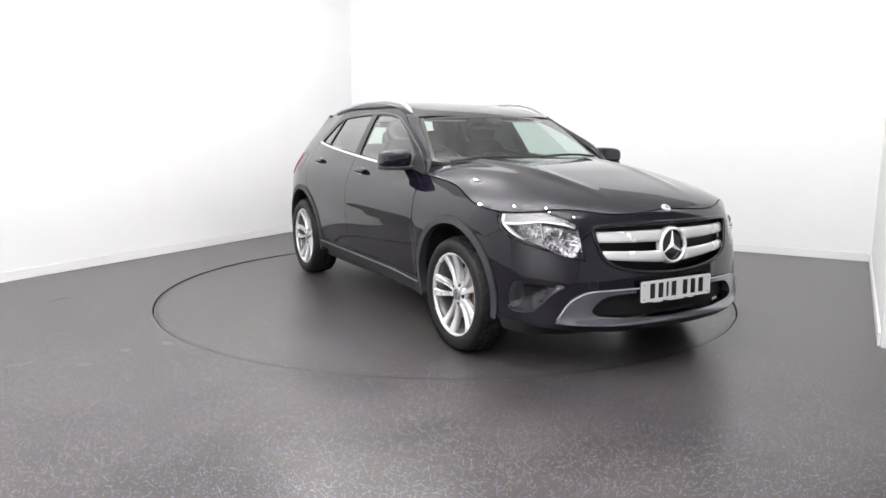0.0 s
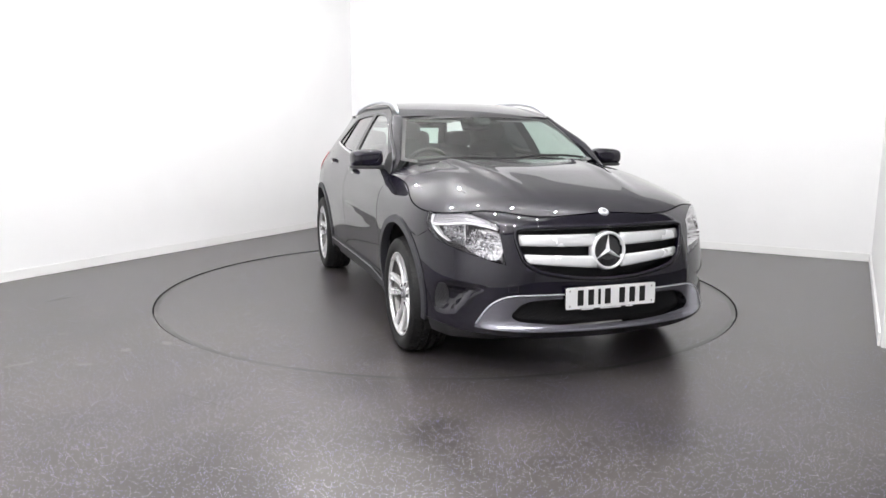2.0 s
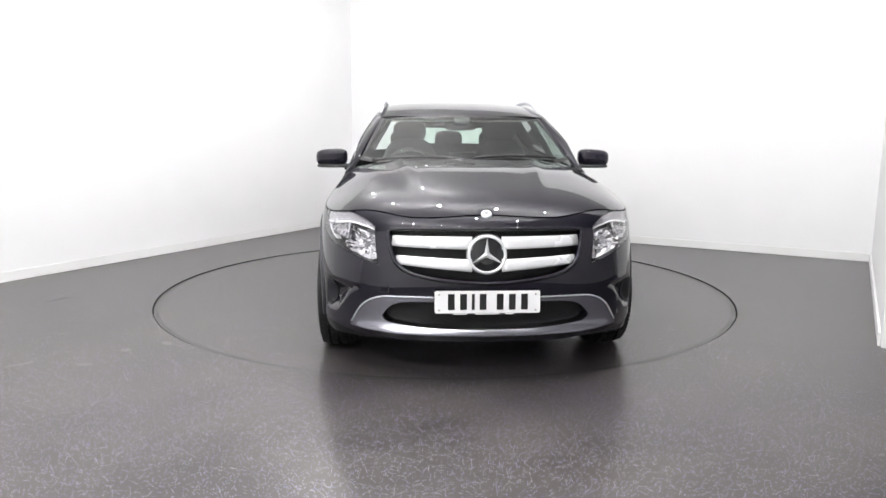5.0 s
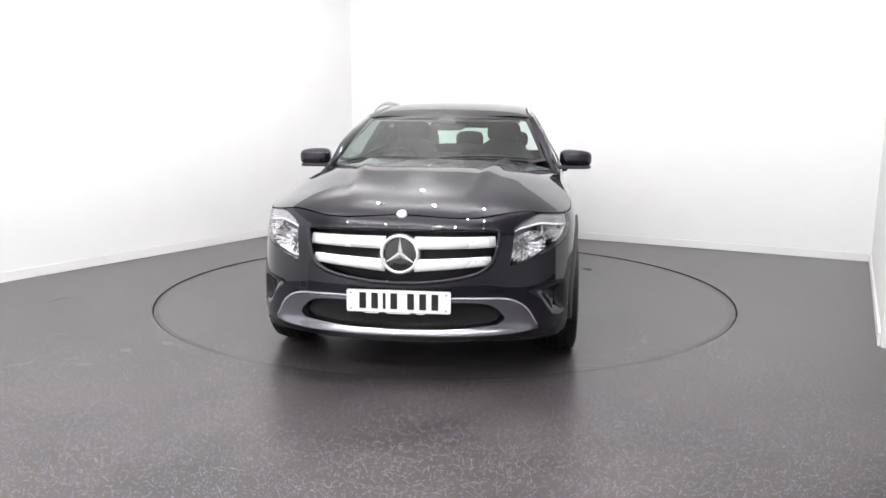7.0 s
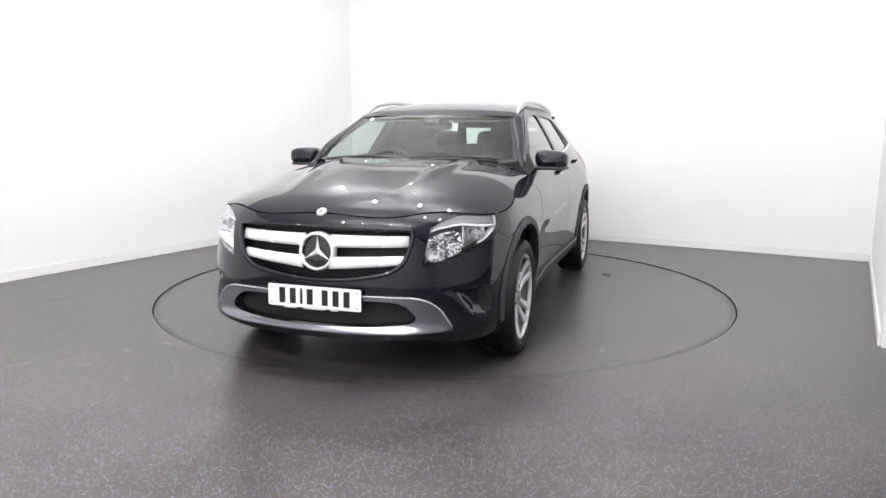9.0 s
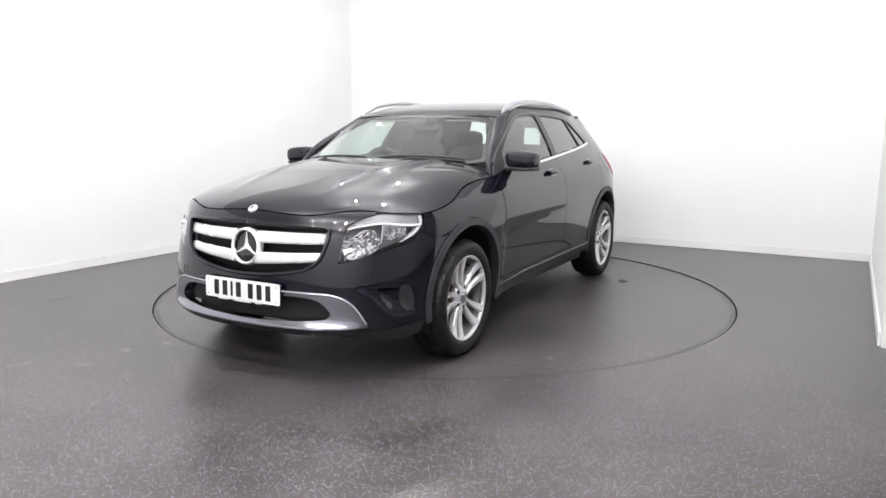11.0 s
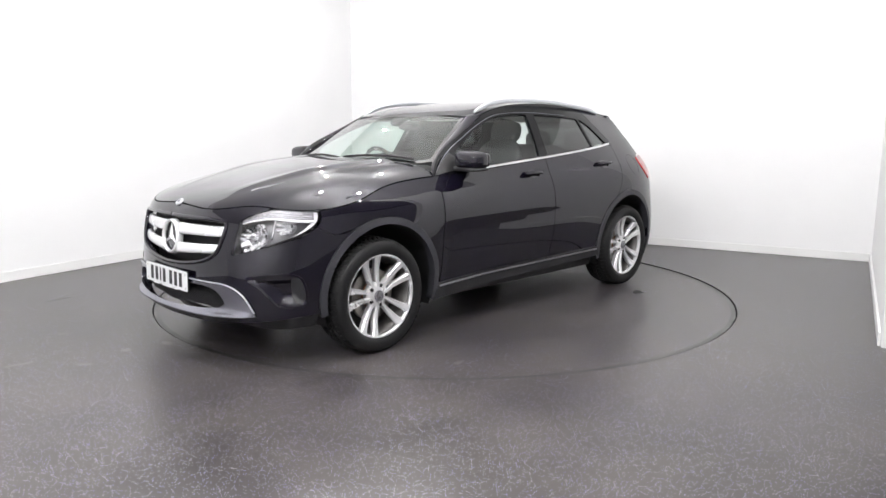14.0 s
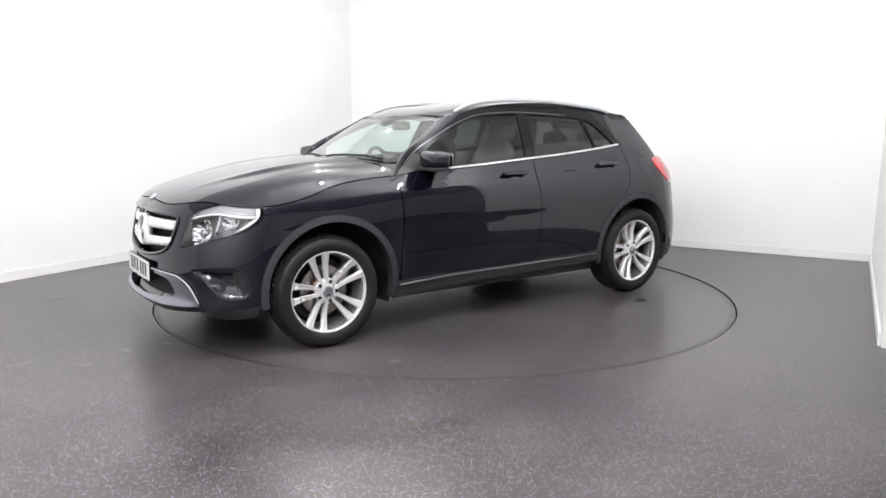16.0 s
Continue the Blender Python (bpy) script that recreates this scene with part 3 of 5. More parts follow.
def panel(name, bm, mat, parent, label=""):
    """A part made of sheets, shaded by the form's own normals."""
    lay = bm.verts.layers.float_vector.get("form_normal")
    bm.normal_update()
    bm.verts.index_update()
    bm.verts.ensure_lookup_table()
    norms = [tuple(v[lay]) if v[lay].length > 0.5 else tuple(v.normal) for v in bm.verts]
    me = bpy.data.meshes.new(name)
    bm.to_mesh(me)
    bm.free()
    me.shade_smooth()
    me.normals_split_custom_set_from_vertices(norms)
    me.materials.append(mat)
    ob = new(name, me)
    ob.parent = parent
    if label:
        tagged(ob, label)
    return ob


CAR = tagged(new("car"), "dark metallic black compact crossover car on the turntable", "car")


def sx(x, z):
    return (u_of_x(x), z)


def fy(y, z):
    return (u_front(y), z)

# ---- small tools for swept strips and rounded lumps ----
def lump(bm, centre, size, power=2.6, turn=None, nu=28, nv=16, shape=None):
    """A rounded box: a superellipsoid of the given full size; shape(p) may bend its unit form."""
    m = turn or Matrix.Identity(4)
    grid = []
    e = 2 / power

    def sp(c):
        return math.copysign(abs(c) ** e, c)
    for i in range(1, nv):
        v = -math.pi / 2 + math.pi * i / nv
        row = []
        for j in range(nu):
            a = 2 * math.pi * j / nu
            p = Vector((sp(math.cos(v)) * sp(math.cos(a)), sp(math.cos(v)) * sp(math.sin(a)), sp(math.sin(v))))
            if shape:
                p = shape(p)
            row.append(bm.verts.new(Vector(centre) + m @ Vector((p.x * size[0] / 2, p.y * size[1] / 2, p.z * size[2] / 2))))
        grid.append(row)
    ends = []
    for s in (-1, 1):
        p = Vector((0, 0, s))
        if shape:
            p = shape(p)
        ends.append(bm.verts.new(Vector(centre) + m @ Vector((p.x * size[0] / 2, p.y * size[1] / 2, p.z * size[2] / 2))))
    for a, b in zip(grid, grid[1:]):
        for j in range(nu):
            bm.faces.new((a[j], a[(j + 1) % nu], b[(j + 1) % nu], b[j]))
    for j in range(nu):
        bm.faces.new((grid[0][(j + 1) % nu], grid[0][j], ends[0]))
        bm.faces.new((grid[-1][j], grid[-1][(j + 1) % nu], ends[1]))


def ruled(bm, a, b, bulge, thick=0.02, n=6, side=1):
    """A strip between two curves of equal count, bowed outward; with a back at thick below."""
    a, b = [Vector(p) for p in a], [Vector(p) for p in b]
    mid = Vector((0, 0, 0.7))
    rows = []
    for i, (p, q) in enumerate(zip(a, b)):
        t = (a[min(i + 1, len(a) - 1)] - a[max(i - 1, 0)]).normalized()
        nn = t.cross(q - p).normalized()
        if nn.dot((p + q) / 2 - mid) < 0:
            nn = -nn
        row = []
        for k in range(n + 1):
            s = k / n
            c = p.lerp(q, s) + nn * (bulge * 4 * s * (1 - s))
            row.append(c)
        row += [q - nn * thick, p - nn * thick]
        rows.append([bm.verts.new((v.x, v.y * side, v.z)) for v in row])
    m = len(rows[0])
    for r, s in zip(rows, rows[1:]):
        for k in range(m):
            bm.faces.new((r[k], r[(k + 1) % m], s[(k + 1) % m], s[k]))
    bm.faces.new(rows[0])
    bm.faces.new(rows[-1][::-1])
    bmesh.ops.recalc_face_normals(bm, faces=bm.faces)


def arc(cx, cz, r, a0, a1, n=14):
    """Points (u, z) on a wheel arch's circle, in degrees from the front, upward."""
    return [sx(cx + r * math.cos(radians(a0 + (a1 - a0) * k / n)), cz + r * math.sin(radians(a0 + (a1 - a0) * k / n))) for k in range(n + 1)]


def shell_n(u, z):
    e = 2e-3
    n = (shell(u + e, z) - shell(u - e, z)).cross(shell(u, z + e) - shell(u, z - e)).normalized()
    p = shell(u, z)
    return n if n.dot(p - Vector((p.x * 0.6, 0, 0.6))) > 0 else -n


def ribbon(bm, line, w, h, side=1, out=0.0, taper=None):
    """A rounded strip laid along (u, z) points on the flank."""
    line = [Vector(p) for p in line]
    pts, nrm = [], []
    for p in line:
        q, n = shell(p.x, p.y, out), shell_n(p.x, p.y)
        pts.append(Vector((q.x, q.y * side, q.z)))
        nrm.append(Vector((n.x, n.y * side, n.z)))
    look_up = {tuple(round(c, 5) for c in p): n for p, n in zip(pts, nrm)}
    sweep(bm, pts, w, h, lambda p: look_up[tuple(round(c, 5) for c in p)], taper=taper)


def both(build):
    for s in (1, -1):
        build(s)


# ---- outlines on the flank ----
F_ARCH, R_ARCH = (1.312, 0.350), (-1.372, 0.355)
ARCH_OUT, ARCH_IN = 0.445, 0.402
u1 = u_of_x


def edge_z(u):
    return meet(u, bonnet, 0.70, 1.2)


def roof_z(u):
    return meet(u, roof, 1.25, 1.5)


HEAD_TOP = [(u, min(z, edge_z(u) - 0.004)) for u, z in ((0.600, 0.802), (0.63, 0.818), (0.665, 0.832), (0.72, 0.848), (0.78, 0.860), (0.84, 0.868), (0.90, 0.885), (0.96, 0.90), (1.01, 0.91), (1.05, 0.92))]
HEAD_OUT = [(1.05, edge_z(1.05) - 0.004), (1.085, 0.862), (1.083, 0.80), (1.055, 0.765)]
HEAD_LOW = [(1.055, 0.765), (0.98, 0.722), (0.87, 0.692), (0.70, 0.652), (0.56, 0.620)]
HEAD_IN = [(0.56, 0.620), (0.580, 0.70), (0.594, 0.76), (0.600, 0.802)]
SEAM = [(1.055, 0.765), (1.10, 0.745), (1.165, 0.715)]
BELT = [sx(0.86, 1.000), sx(0.60, 1.018), sx(0.393, 1.034), sx(-0.07, 1.069), sx(-0.63, 1.110), sx(-1.02, 1.147), sx(-1.28, 1.171)]


def belt_z(x):
    return float(np.interp(-x, [-0.86, -0.60, -0.393, 0.07, 0.63, 1.02, 1.28], [1.0, 1.018, 1.034, 1.069, 1.11, 1.147, 1.171]))


def v2(pts):
    return [Vector(p) for p in pts]


GRILLE = outline([(0, 0.803), (0.26, 0.803), (0.44, 0.800)], [(0.44, 0.800), (0.50, 0.792), (0.512, 0.775), (0.505, 0.735), (0.492, 0.700), (0.463, 0.637), (0.40, 0.592), (0.30, 0.565), (0.15, 0.545), (0, 0.538)])
LOWER = outline([(0, 0.466), (0.25, 0.467), (0.42, 0.466)], [(0.42, 0.466), (0.55, 0.457), (0.64, 0.410), (0.70, 0.335), (0.715, 0.300)], [(0.715, 0.300), (0.60, 0.293), (0.42, 0.286), (0.2, 0.282), (0, 0.281)])
FOG = outline([(0.625, 0.508), (0.75, 0.524), (0.87, 0.530), (0.93, 0.522), (0.968, 0.498)], [(0.968, 0.498), (0.99, 0.43), (0.993, 0.365), (0.965, 0.340)], [(0.965, 0.340), (0.90, 0.338), (0.83, 0.350)], [(0.83, 0.350), (0.775, 0.40), (0.72, 0.455), (0.625, 0.508)])


def two_sided(half):
    """A closed outline across the car's middle from its left half, which starts and ends at u = 0."""
    return half + [Vector((-p.x, p.y)) for p in reversed(half) if p.x > 1e-4]




# ---- front bumper, with openings for grille, intakes and lower trim ----
def build_front():
    a = [Vector(p) for p in arc(*F_ARCH, ARCH_OUT, -6, 58)]
    half = [Vector((0, 0.24)), Vector((0.4, 0.245)), Vector((0.72, 0.270)), Vector((0.9, 0.288)), Vector((1.055, 0.300))] + a
    half += smooth_line(SEAM[::-1])[1:] + smooth_line(HEAD_LOW)[1:] + smooth_line(HEAD_IN)[1:]
    half += v2(HEAD_TOP[1:5]) + v2([(u, edge_z(u) - 0.004) for u in (0.79, 0.74, 0.68, 0.62, 0.56, 0.50, 0.40, 0.28, 0.14, 0.0)])
    holes = [two_sided(GRILLE), two_sided(LOWER), FOG, [Vector((-p.x, p.y)) for p in FOG]]
    bm = bmesh.new()
    sheet(bm, two_sided(half), shell, 0.026, gap=0.001, holes=holes, depth=0.03)
    panel("front_bumper", bm, PAINT, CAR, "dark metallic painted front bumper")

    # dark lower lip
    bm = bmesh.new()
    lip = v2([(0, 0.19), (0.5, 0.19), (0.8, 0.215), (1.03, 0.23), (1.055, 0.300), (0.9, 0.288), (0.72, 0.270), (0.4, 0.245), (0, 0.240)])
    sheet(bm, two_sided(lip), lambda u, z, out=0.0: shell(u, z, out - 0.004 - 0.16 * (1 - min(1, max(0, (abs(u) - 0.50) / 0.40)))), 0.04, gap=0.002)
    panel("bumper_lip", bm, BLACK, CAR, "dark grey plastic lower lip")

    # silver lower trim with its opening
    opening = outline([(0, 0.447), (0.25, 0.447), (0.40, 0.443), (0.47, 0.425), (0.515, 0.385), (0.522, 0.362), (0.49, 0.340)], [(0.49, 0.340), (0.35, 0.326), (0.2, 0.318), (0, 0.314)])
    bm = bmesh.new()
    sheet(bm, two_sided(LOWER), lambda u, z, out=0.0: shell(u, z, out + 0.012 + 0.022 * min(1.0, max(0.0, (0.70 - abs(u)) / 0.22)) * math.exp(-(max(0.0, z - 0.292) / 0.022) ** 2)), 0.013, gap=0.002, depth=0.05, holes=[two_sided(opening)])
    panel("skid_trim", bm, SKID, CAR, "satin silver lower bumper trim")
    bm = bmesh.new()
    side_run = smooth_line([(0.705, 0.322), (0.64, 0.414), (0.55, 0.461), (0.42, 0.4695), (0.2, 0.4705), (0.0, 0.470)], 4)
    ribbon(bm, side_run + [(-p.x, p.y) for p in reversed(side_run[:-1])], 0.008, 0.008, out=0.012)
    part("trim_edge", bm, SILVER, CAR, "thin bright edge strip", True)

    # openings' dark backs with mesh bars
    def back(name, poly, depth, ribs, pitch):
        bm = bmesh.new()
        sheet(bm, poly, shell, 0.05, out=-depth, rim=False)
        ob = panel(name, bm, BLACK, CAR, "black plastic mesh")
        bm = bmesh.new()
        lo_u, hi_u = min(p.x for p in poly), max(p.x for p in poly)
        lo_z, hi_z = min(p.y for p in poly), max(p.y for p in poly)
        for fam in (1, -1):
            c = lo_u - (hi_z - lo_z) * 2
            while c < hi_u + (hi_z - lo_z) * 2:
                run = []
                zz = lo_z
                while zz <= hi_z + 1e-6:
                    uu = c + fam * (zz - lo_z) * 1.4
                    if lo_u < uu < hi_u and inside(Vector((uu, zz)), poly):
                        run.append(shell(uu, zz, -depth + 0.012))
                    zz += 0.012
                if len(run) > 1:
                    for p, q in zip(run, run[1:]):
                        d = (q - p).normalized().cross(Vector((1, 0, 0))).normalized() * 0.0016
                        vs = [bm.verts.new(w) for w in (p - d, q - d, q + d, p + d)]
                        vs2 = [bm.verts.new(w.co - Vector((0.004, 0, 0))) for w in vs]
                        bm.faces.new(vs)
                        bm.faces.new((vs[0], vs2[0], vs2[1], vs[1]))
                        bm.faces.new((vs[2], vs2[2], vs2[3], vs[3]))
                c += pitch
        g = part("grille_mesh", bm, BLACK, ob)
        tagged(g, kind="stuff")
        return ob
    back("lower_grille", two_sided(opening), 0.05, 0, 0.022)
    back("upper_grille", two_sided(GRILLE), 0.075, 0, 0.024)
    for s in (1, -1):
        poly = FOG if s > 0 else [Vector((-p.x, p.y)) for p in FOG]
        bm = bmesh.new()
        # the intake: a smooth scoop in body colour, with a honeycomb patch towards the wheel
        rim = np.array([tuple(p) for p in refine(poly, 0.012)])

        def scoop(u, z, out=0.0, rim=rim):
            d = float(np.min(np.hypot(rim[:, 0] - u, rim[:, 1] - z)))
            k = min(1.0, d / 0.080)
            return shell(u, z, out - 0.042 * k * k * (3 - 2 * k))
        sheet(bm, poly, scoop, 0.014, rim=False)
        g = panel("side_intake", bm, PAINT, CAR, "dark painted side intake scoop")
        patch = [Vector((u * s, z)) for u, z in outline([(0.905, 0.500), (0.935, 0.502), (0.957, 0.487), (0.975, 0.43), (0.975, 0.382), (0.955, 0.365), (0.925, 0.372), (0.908, 0.42), (0.905, 0.500)])]
        bm = bmesh.new()
        sheet(bm, patch, lambda u, z, out=0.0: scoop(u, z, out + 0.003), 0.02, depth=0.01)
        grid = panel("intake_grid", bm, BLACK, g, "black honeycomb grid")
        bm = bmesh.new()
        for k in range(12):
            for j in range(8):
                u, z = 0.905 + 0.0115 * j + 0.0057 * (k % 2), 0.368 + 0.0115 * k
                if inside(Vector((u * s, z)), patch):
                    p = scoop(u * s, z, 0.003)
                    lump(bm, p, (0.009, 0.008, 0.009), 3, nu=6, nv=4)
        tagged(part("honeycomb", bm, CLAD, grid), kind="stuff")
    # square cover of the towing eye
    bm = bmesh.new()
    cu, cz, w, h = -0.520, 0.503, 0.024, 0.018
    sq = [(cu + w * a, cz + h * b) for a, b in ((-1, -0.8), (-1, 0.8), (-0.85, 1), (0.85, 1), (1, 0.8), (1, -0.8), (0.85, -1), (-0.85, -1), (-1, -0.8))]
    ribbon(bm, sq, 0.003, 0.003, out=0.0)
    part("towing_cover_seam", bm, GAP, CAR)
    # rounded frame round the grille
    bm = bmesh.new()
    ring = refine(two_sided(GRILLE), 0.03)
    ring = ring + [ring[0]]
    ribbon(bm, ring, 0.022, 0.024, out=-0.002)
    part("grille_frame", bm, PAINT, CAR, "dark painted rounded grille frame", True)


build_front()


# ---- bonnet, wings, doors, quarters ----
def build_bonnet():
    us = list(np.linspace(0.0, 0.60, 9)) + list(np.linspace(0.66, u1(0.80), 26))
    left = []
    for u in us:
        p = shell(u, edge_z(u))
        left.append(Vector((p.x, p.y)))
    back = smooth_line([(0.80, left[-1].y), (0.86, 0.62), (0.955, 0.35), (0.985, 0.0)], 5)
    half = left + back[1:]
    poly = half + [Vector((p.x, -p.y)) for p in reversed(half[1:-1])]
    bm = bmesh.new()
    sheet(bm, poly, bonnet, 0.025, gap=0.001, depth=0.02)
    panel("bonnet", bm, PAINT, CAR, "long dark metallic bonnet with two folds")
    # shut line's fold across the nose
    bm = bmesh.new()
    add_lathe(bm, [(0.0001, 0.006), (0.020, 0.006), (0.024, 0.004), (0.027, 0.0), (0.027, -0.006)], 24)
    m = Matrix.Translation(bonnet(2.108, 0, 0.004)) @ Matrix.Rotation(radians(38), 4, "Y")
    bmesh.ops.transform(bm, matrix=m, verts=bm.verts)
    badge = part("bonnet_badge", bm, SILVER, CAR, "small round silver badge", True)
    bm = bmesh.new()
    add_lathe(bm, [(0.0001, 0.0072), (0.012, 0.0072), (0.0125, 0.006)], 20)
    bmesh.ops.transform(bm, matrix=m, verts=bm.verts)
    part("badge_disc", bm, CLADSTRIP, badge, "grey disc")
    # cowl
    bm = bmesh.new()
    c = smooth_line([(0.70, 0.775), (0.82, 0.62), (0.92, 0.35), (0.95, 0.0)], 5)
    poly = [Vector((x, y)) for x, y in c] + [Vector((x, -y)) for x, y in c[::-1][1:]] + [Vector((0.60, -0.70)), Vector((0.80, 0.0)), Vector((0.60, 0.70))]
    poly = [Vector((p.x + 0.06 if i < len(c) * 2 - 1 else p.x, p.y)) for i, p in enumerate(poly)]
    sheet(bm, poly, lambda x, y, out=0.0: Vector((x, y, min(bonnet(max(x, 0.8), y).z - 0.03, 1.055) + out)), 0.06, rim=False)
    panel("cowl", bm, BLACK, CAR, "black plastic scuttle below the windscreen")
    for y0, y1, x0, x1 in ((-0.62, -0.02, 0.86, 0.965), (0.02, 0.60, 0.955, 0.84)):
        bm = bmesh.new()
        pts = [Vector((x0 + (x1 - x0) * k / 10 - 0.02, y0 + (y1 - y0) * k / 10, 0)) for k in range(11)]
        pts = [Vector((p.x, p.y, screen(p.x, p.y).z + 0.018)) for p in pts]
        sweep(bm, pts, 0.016, 0.016)
        part("wiper", bm, BLACK, CAR, "black windscreen wiper", True)


build_bonnet()


def build_side(s):
    fa = [Vector(p) for p in arc(*F_ARCH, ARCH_OUT, 58, 172)]
    # wing
    poly = v2(SEAM[::-1][:1]) + fa[1:]
    poly += v2([sx(0.845, 0.36), sx(0.838, 0.6), sx(0.838, 0.80), sx(0.842, 0.90), sx(0.85, 0.985)])
    poly += v2([(u, edge_z(u) - 0.004) for u in np.linspace(u1(0.83), 1.06, 22)])
    poly += smooth_line(HEAD_OUT)[1:] + smooth_line(SEAM)[1:-1]
    bm = bmesh.new()
    sheet(bm, poly, shell, 0.03, gap=0.002, side=s)
    panel("front_wing", bm, PAINT, CAR, "dark metallic front wing")

    # front door skin
    low = [sx(0.835, 0.330), sx(0.43, 0.350), sx(0.0, 0.356), sx(-0.30, 0.360)]
    poly = v2(low) + smooth_line([sx(-0.315, 0.42), sx(-0.330, 0.60), sx(-0.320, 0.80), sx(-0.298, 0.96), sx(-0.305, belt_z(-0.305))])
    poly += [Vector(p) for p in BELT[::-1] if p[0] < u1(-0.25)] + v2([sx(0.838, 0.90), sx(0.833, 0.75), sx(0.833, 0.55)])
    bm = bmesh.new()
    sheet(bm, poly, shell, 0.03, gap=0.0025, side=s)
    fd = panel("front_door", bm, PAINT, CAR, "dark metallic front door")
    # rear door skin
    ra = [Vector(p) for p in arc(*R_ARCH, ARCH_OUT, 8, 62)]
    poly = v2([sx(-0.30, 0.360), sx(-0.6, 0.366), sx(-0.90, 0.372)]) + ra + smooth_line([ra[-1], sx(-1.235, 0.84), sx(-1.285, 0.98), sx(-1.30, 1.10), sx(-1.285, 1.171)])[1:]
    poly += [Vector(p) for p in BELT[::-1] if u1(-1.2) > p[0] > u1(-0.33)] + smooth_line([sx(-0.305, belt_z(-0.305)), sx(-0.298, 0.96), sx(-0.320, 0.80), sx(-0.330, 0.60), sx(-0.315, 0.42)])
    bm = bmesh.new()
    sheet(bm, poly, shell, 0.03, gap=0.0025, side=s)
    rd = panel("rear_door", bm, PAINT, CAR, "dark metallic rear door")

    # handles over flat black ellipses that paint the shade in their cups
    for door, x, z in ((fd, -0.09, 0.988), (rd, -1.035, 1.030)):
        u = u1(x)
        bm = bmesh.new()
        sheet(bm, [Vector((u + 0.075 * math.cos(a), z - 0.006 + 0.028 * math.sin(a))) for a in np.linspace(0, 2 * math.pi, 25)[:-1]], shell, 0.03, out=0.0015, side=s, rim=False)
        panel("handle_cup_shade", bm, GLOSSBLACK, door)
        bm = bmesh.new()
        line = [(u - 0.105 + 0.21 * k / 12, z + 0.004 * math.sin(math.pi * k / 12)) for k in range(13)]
        ribbon(bm, line, 0.030, 0.020, s, 0.026, taper=lambda t: 0.55 + 0.45 * math.sin(math.pi * t) ** 0.5)
        part("handle", bm, PAINT, door, "dark painted pull handle", True)
        for k in (-0.09, 0.09):
            bm = bmesh.new()
            p = shell(u + k, z, 0.012)
            lump(bm, (p.x, p.y * s, p.z), (0.022, 0.030, 0.020), 3, nu=12, nv=8)
            part("handle_mount", bm, PAINT, door, "", True)

    # upper side frame with three windows
    top = [(u, roof_z(u) - 0.002) for u in np.linspace(u1(0.20), u1(-1.05), 24)]
    pillar = smooth_line([sx(0.845, 1.002), sx(0.70, 1.155), sx(0.50, 1.256), sx(0.34, 1.325), sx(0.20, top[0][1])], 5)
    rear = smooth_line([top[-1], sx(-1.18, 1.335), sx(-1.30, 1.20), sx(-1.31, 1.165)], 5)
    poly = [Vector(p) for p in BELT[::-1]] + pillar + v2(top[1:-1]) + rear
    wf = outline(smooth_line([sx(0.62, 1.045), sx(0.393, 1.050), sx(0.0, 1.080), sx(-0.245, 1.098)], 3), [sx(-0.245, 1.098), sx(-0.305, 1.392)],
                 smooth_line([sx(-0.305, 1.396), sx(-0.18, 1.398), sx(0.09, 1.370), sx(0.317, 1.293), sx(0.48, 1.212), sx(0.60, 1.130), sx(0.62, 1.045)], 4))
    wr = outline(smooth_line([sx(-0.345, 1.105), sx(-0.63, 1.127), sx(-0.985, 1.158)], 3), [sx(-0.985, 1.158), sx(-0.955, 1.372)], smooth_line([sx(-0.955, 1.374), sx(-0.8, 1.386), sx(-0.55, 1.396), sx(-0.40, 1.397)], 3), [sx(-0.40, 1.397), sx(-0.345, 1.105)])
    wq = outline([sx(-1.010, 1.162), sx(-1.225, 1.182)], smooth_line([sx(-1.225, 1.184), sx(-1.16, 1.255), sx(-1.09, 1.320), sx(-1.005, 1.366), sx(-0.982, 1.368)], 4), [sx(-0.982, 1.368), sx(-1.010, 1.162)])
    bm = bmesh.new()
    sheet(bm, poly, shell, 0.03, gap=0.001, side=s, holes=[wf, wr, wq], depth=0.03)
    fr = panel("window_frame", bm, FRAMEBLACK, CAR, "gloss black window surround")
    for name, w, mat, lab in (("front_window", wf, SIDE, "clear front side window"), ("rear_window", wr, TINT, "dark tinted rear side window"), ("quarter_window", wq, TINT, "small dark tinted quarter window")):
        bm = bmesh.new()
        sheet(bm, w, shell, 0.06, out=-0.010, side=s, rim=False)
        g = panel(name, bm, mat, CAR, lab)
        g.visible_shadow = False
    # bright strips: belt, and round the windows' top
    bm = bmesh.new()
    line = [p for p in smooth_line([sx(0.60, 1.030), sx(0.393, 1.040), sx(-0.07, 1.074), sx(-0.63, 1.115), sx(-1.02, 1.151), sx(-1.27, 1.178)], 6)]
    ribbon(bm, line, 0.020, 0.010, s, 0.004)
    part("belt_strip", bm, CHROME, CAR, "bright chrome strip below the windows", True)
    bm = bmesh.new()
    line = smooth_line([sx(0.825, 1.005), sx(0.655, 1.150), sx(0.50, 1.232), sx(0.330, 1.306), sx(0.10, 1.382), sx(-0.18, 1.411), sx(-0.45, 1.413), sx(-0.80, 1.400)], 5)
    ribbon(bm, line, 0.005, 0.005, s, 0.0005)
    part("window_strip", bm, SKID, CAR, "thin bright strip over the windows", True)

    # quarter panel: from the rear door round to the tail, up to the roof
    ra = [Vector(p) for p in arc(*R_ARCH, ARCH_OUT, 62, 168)]
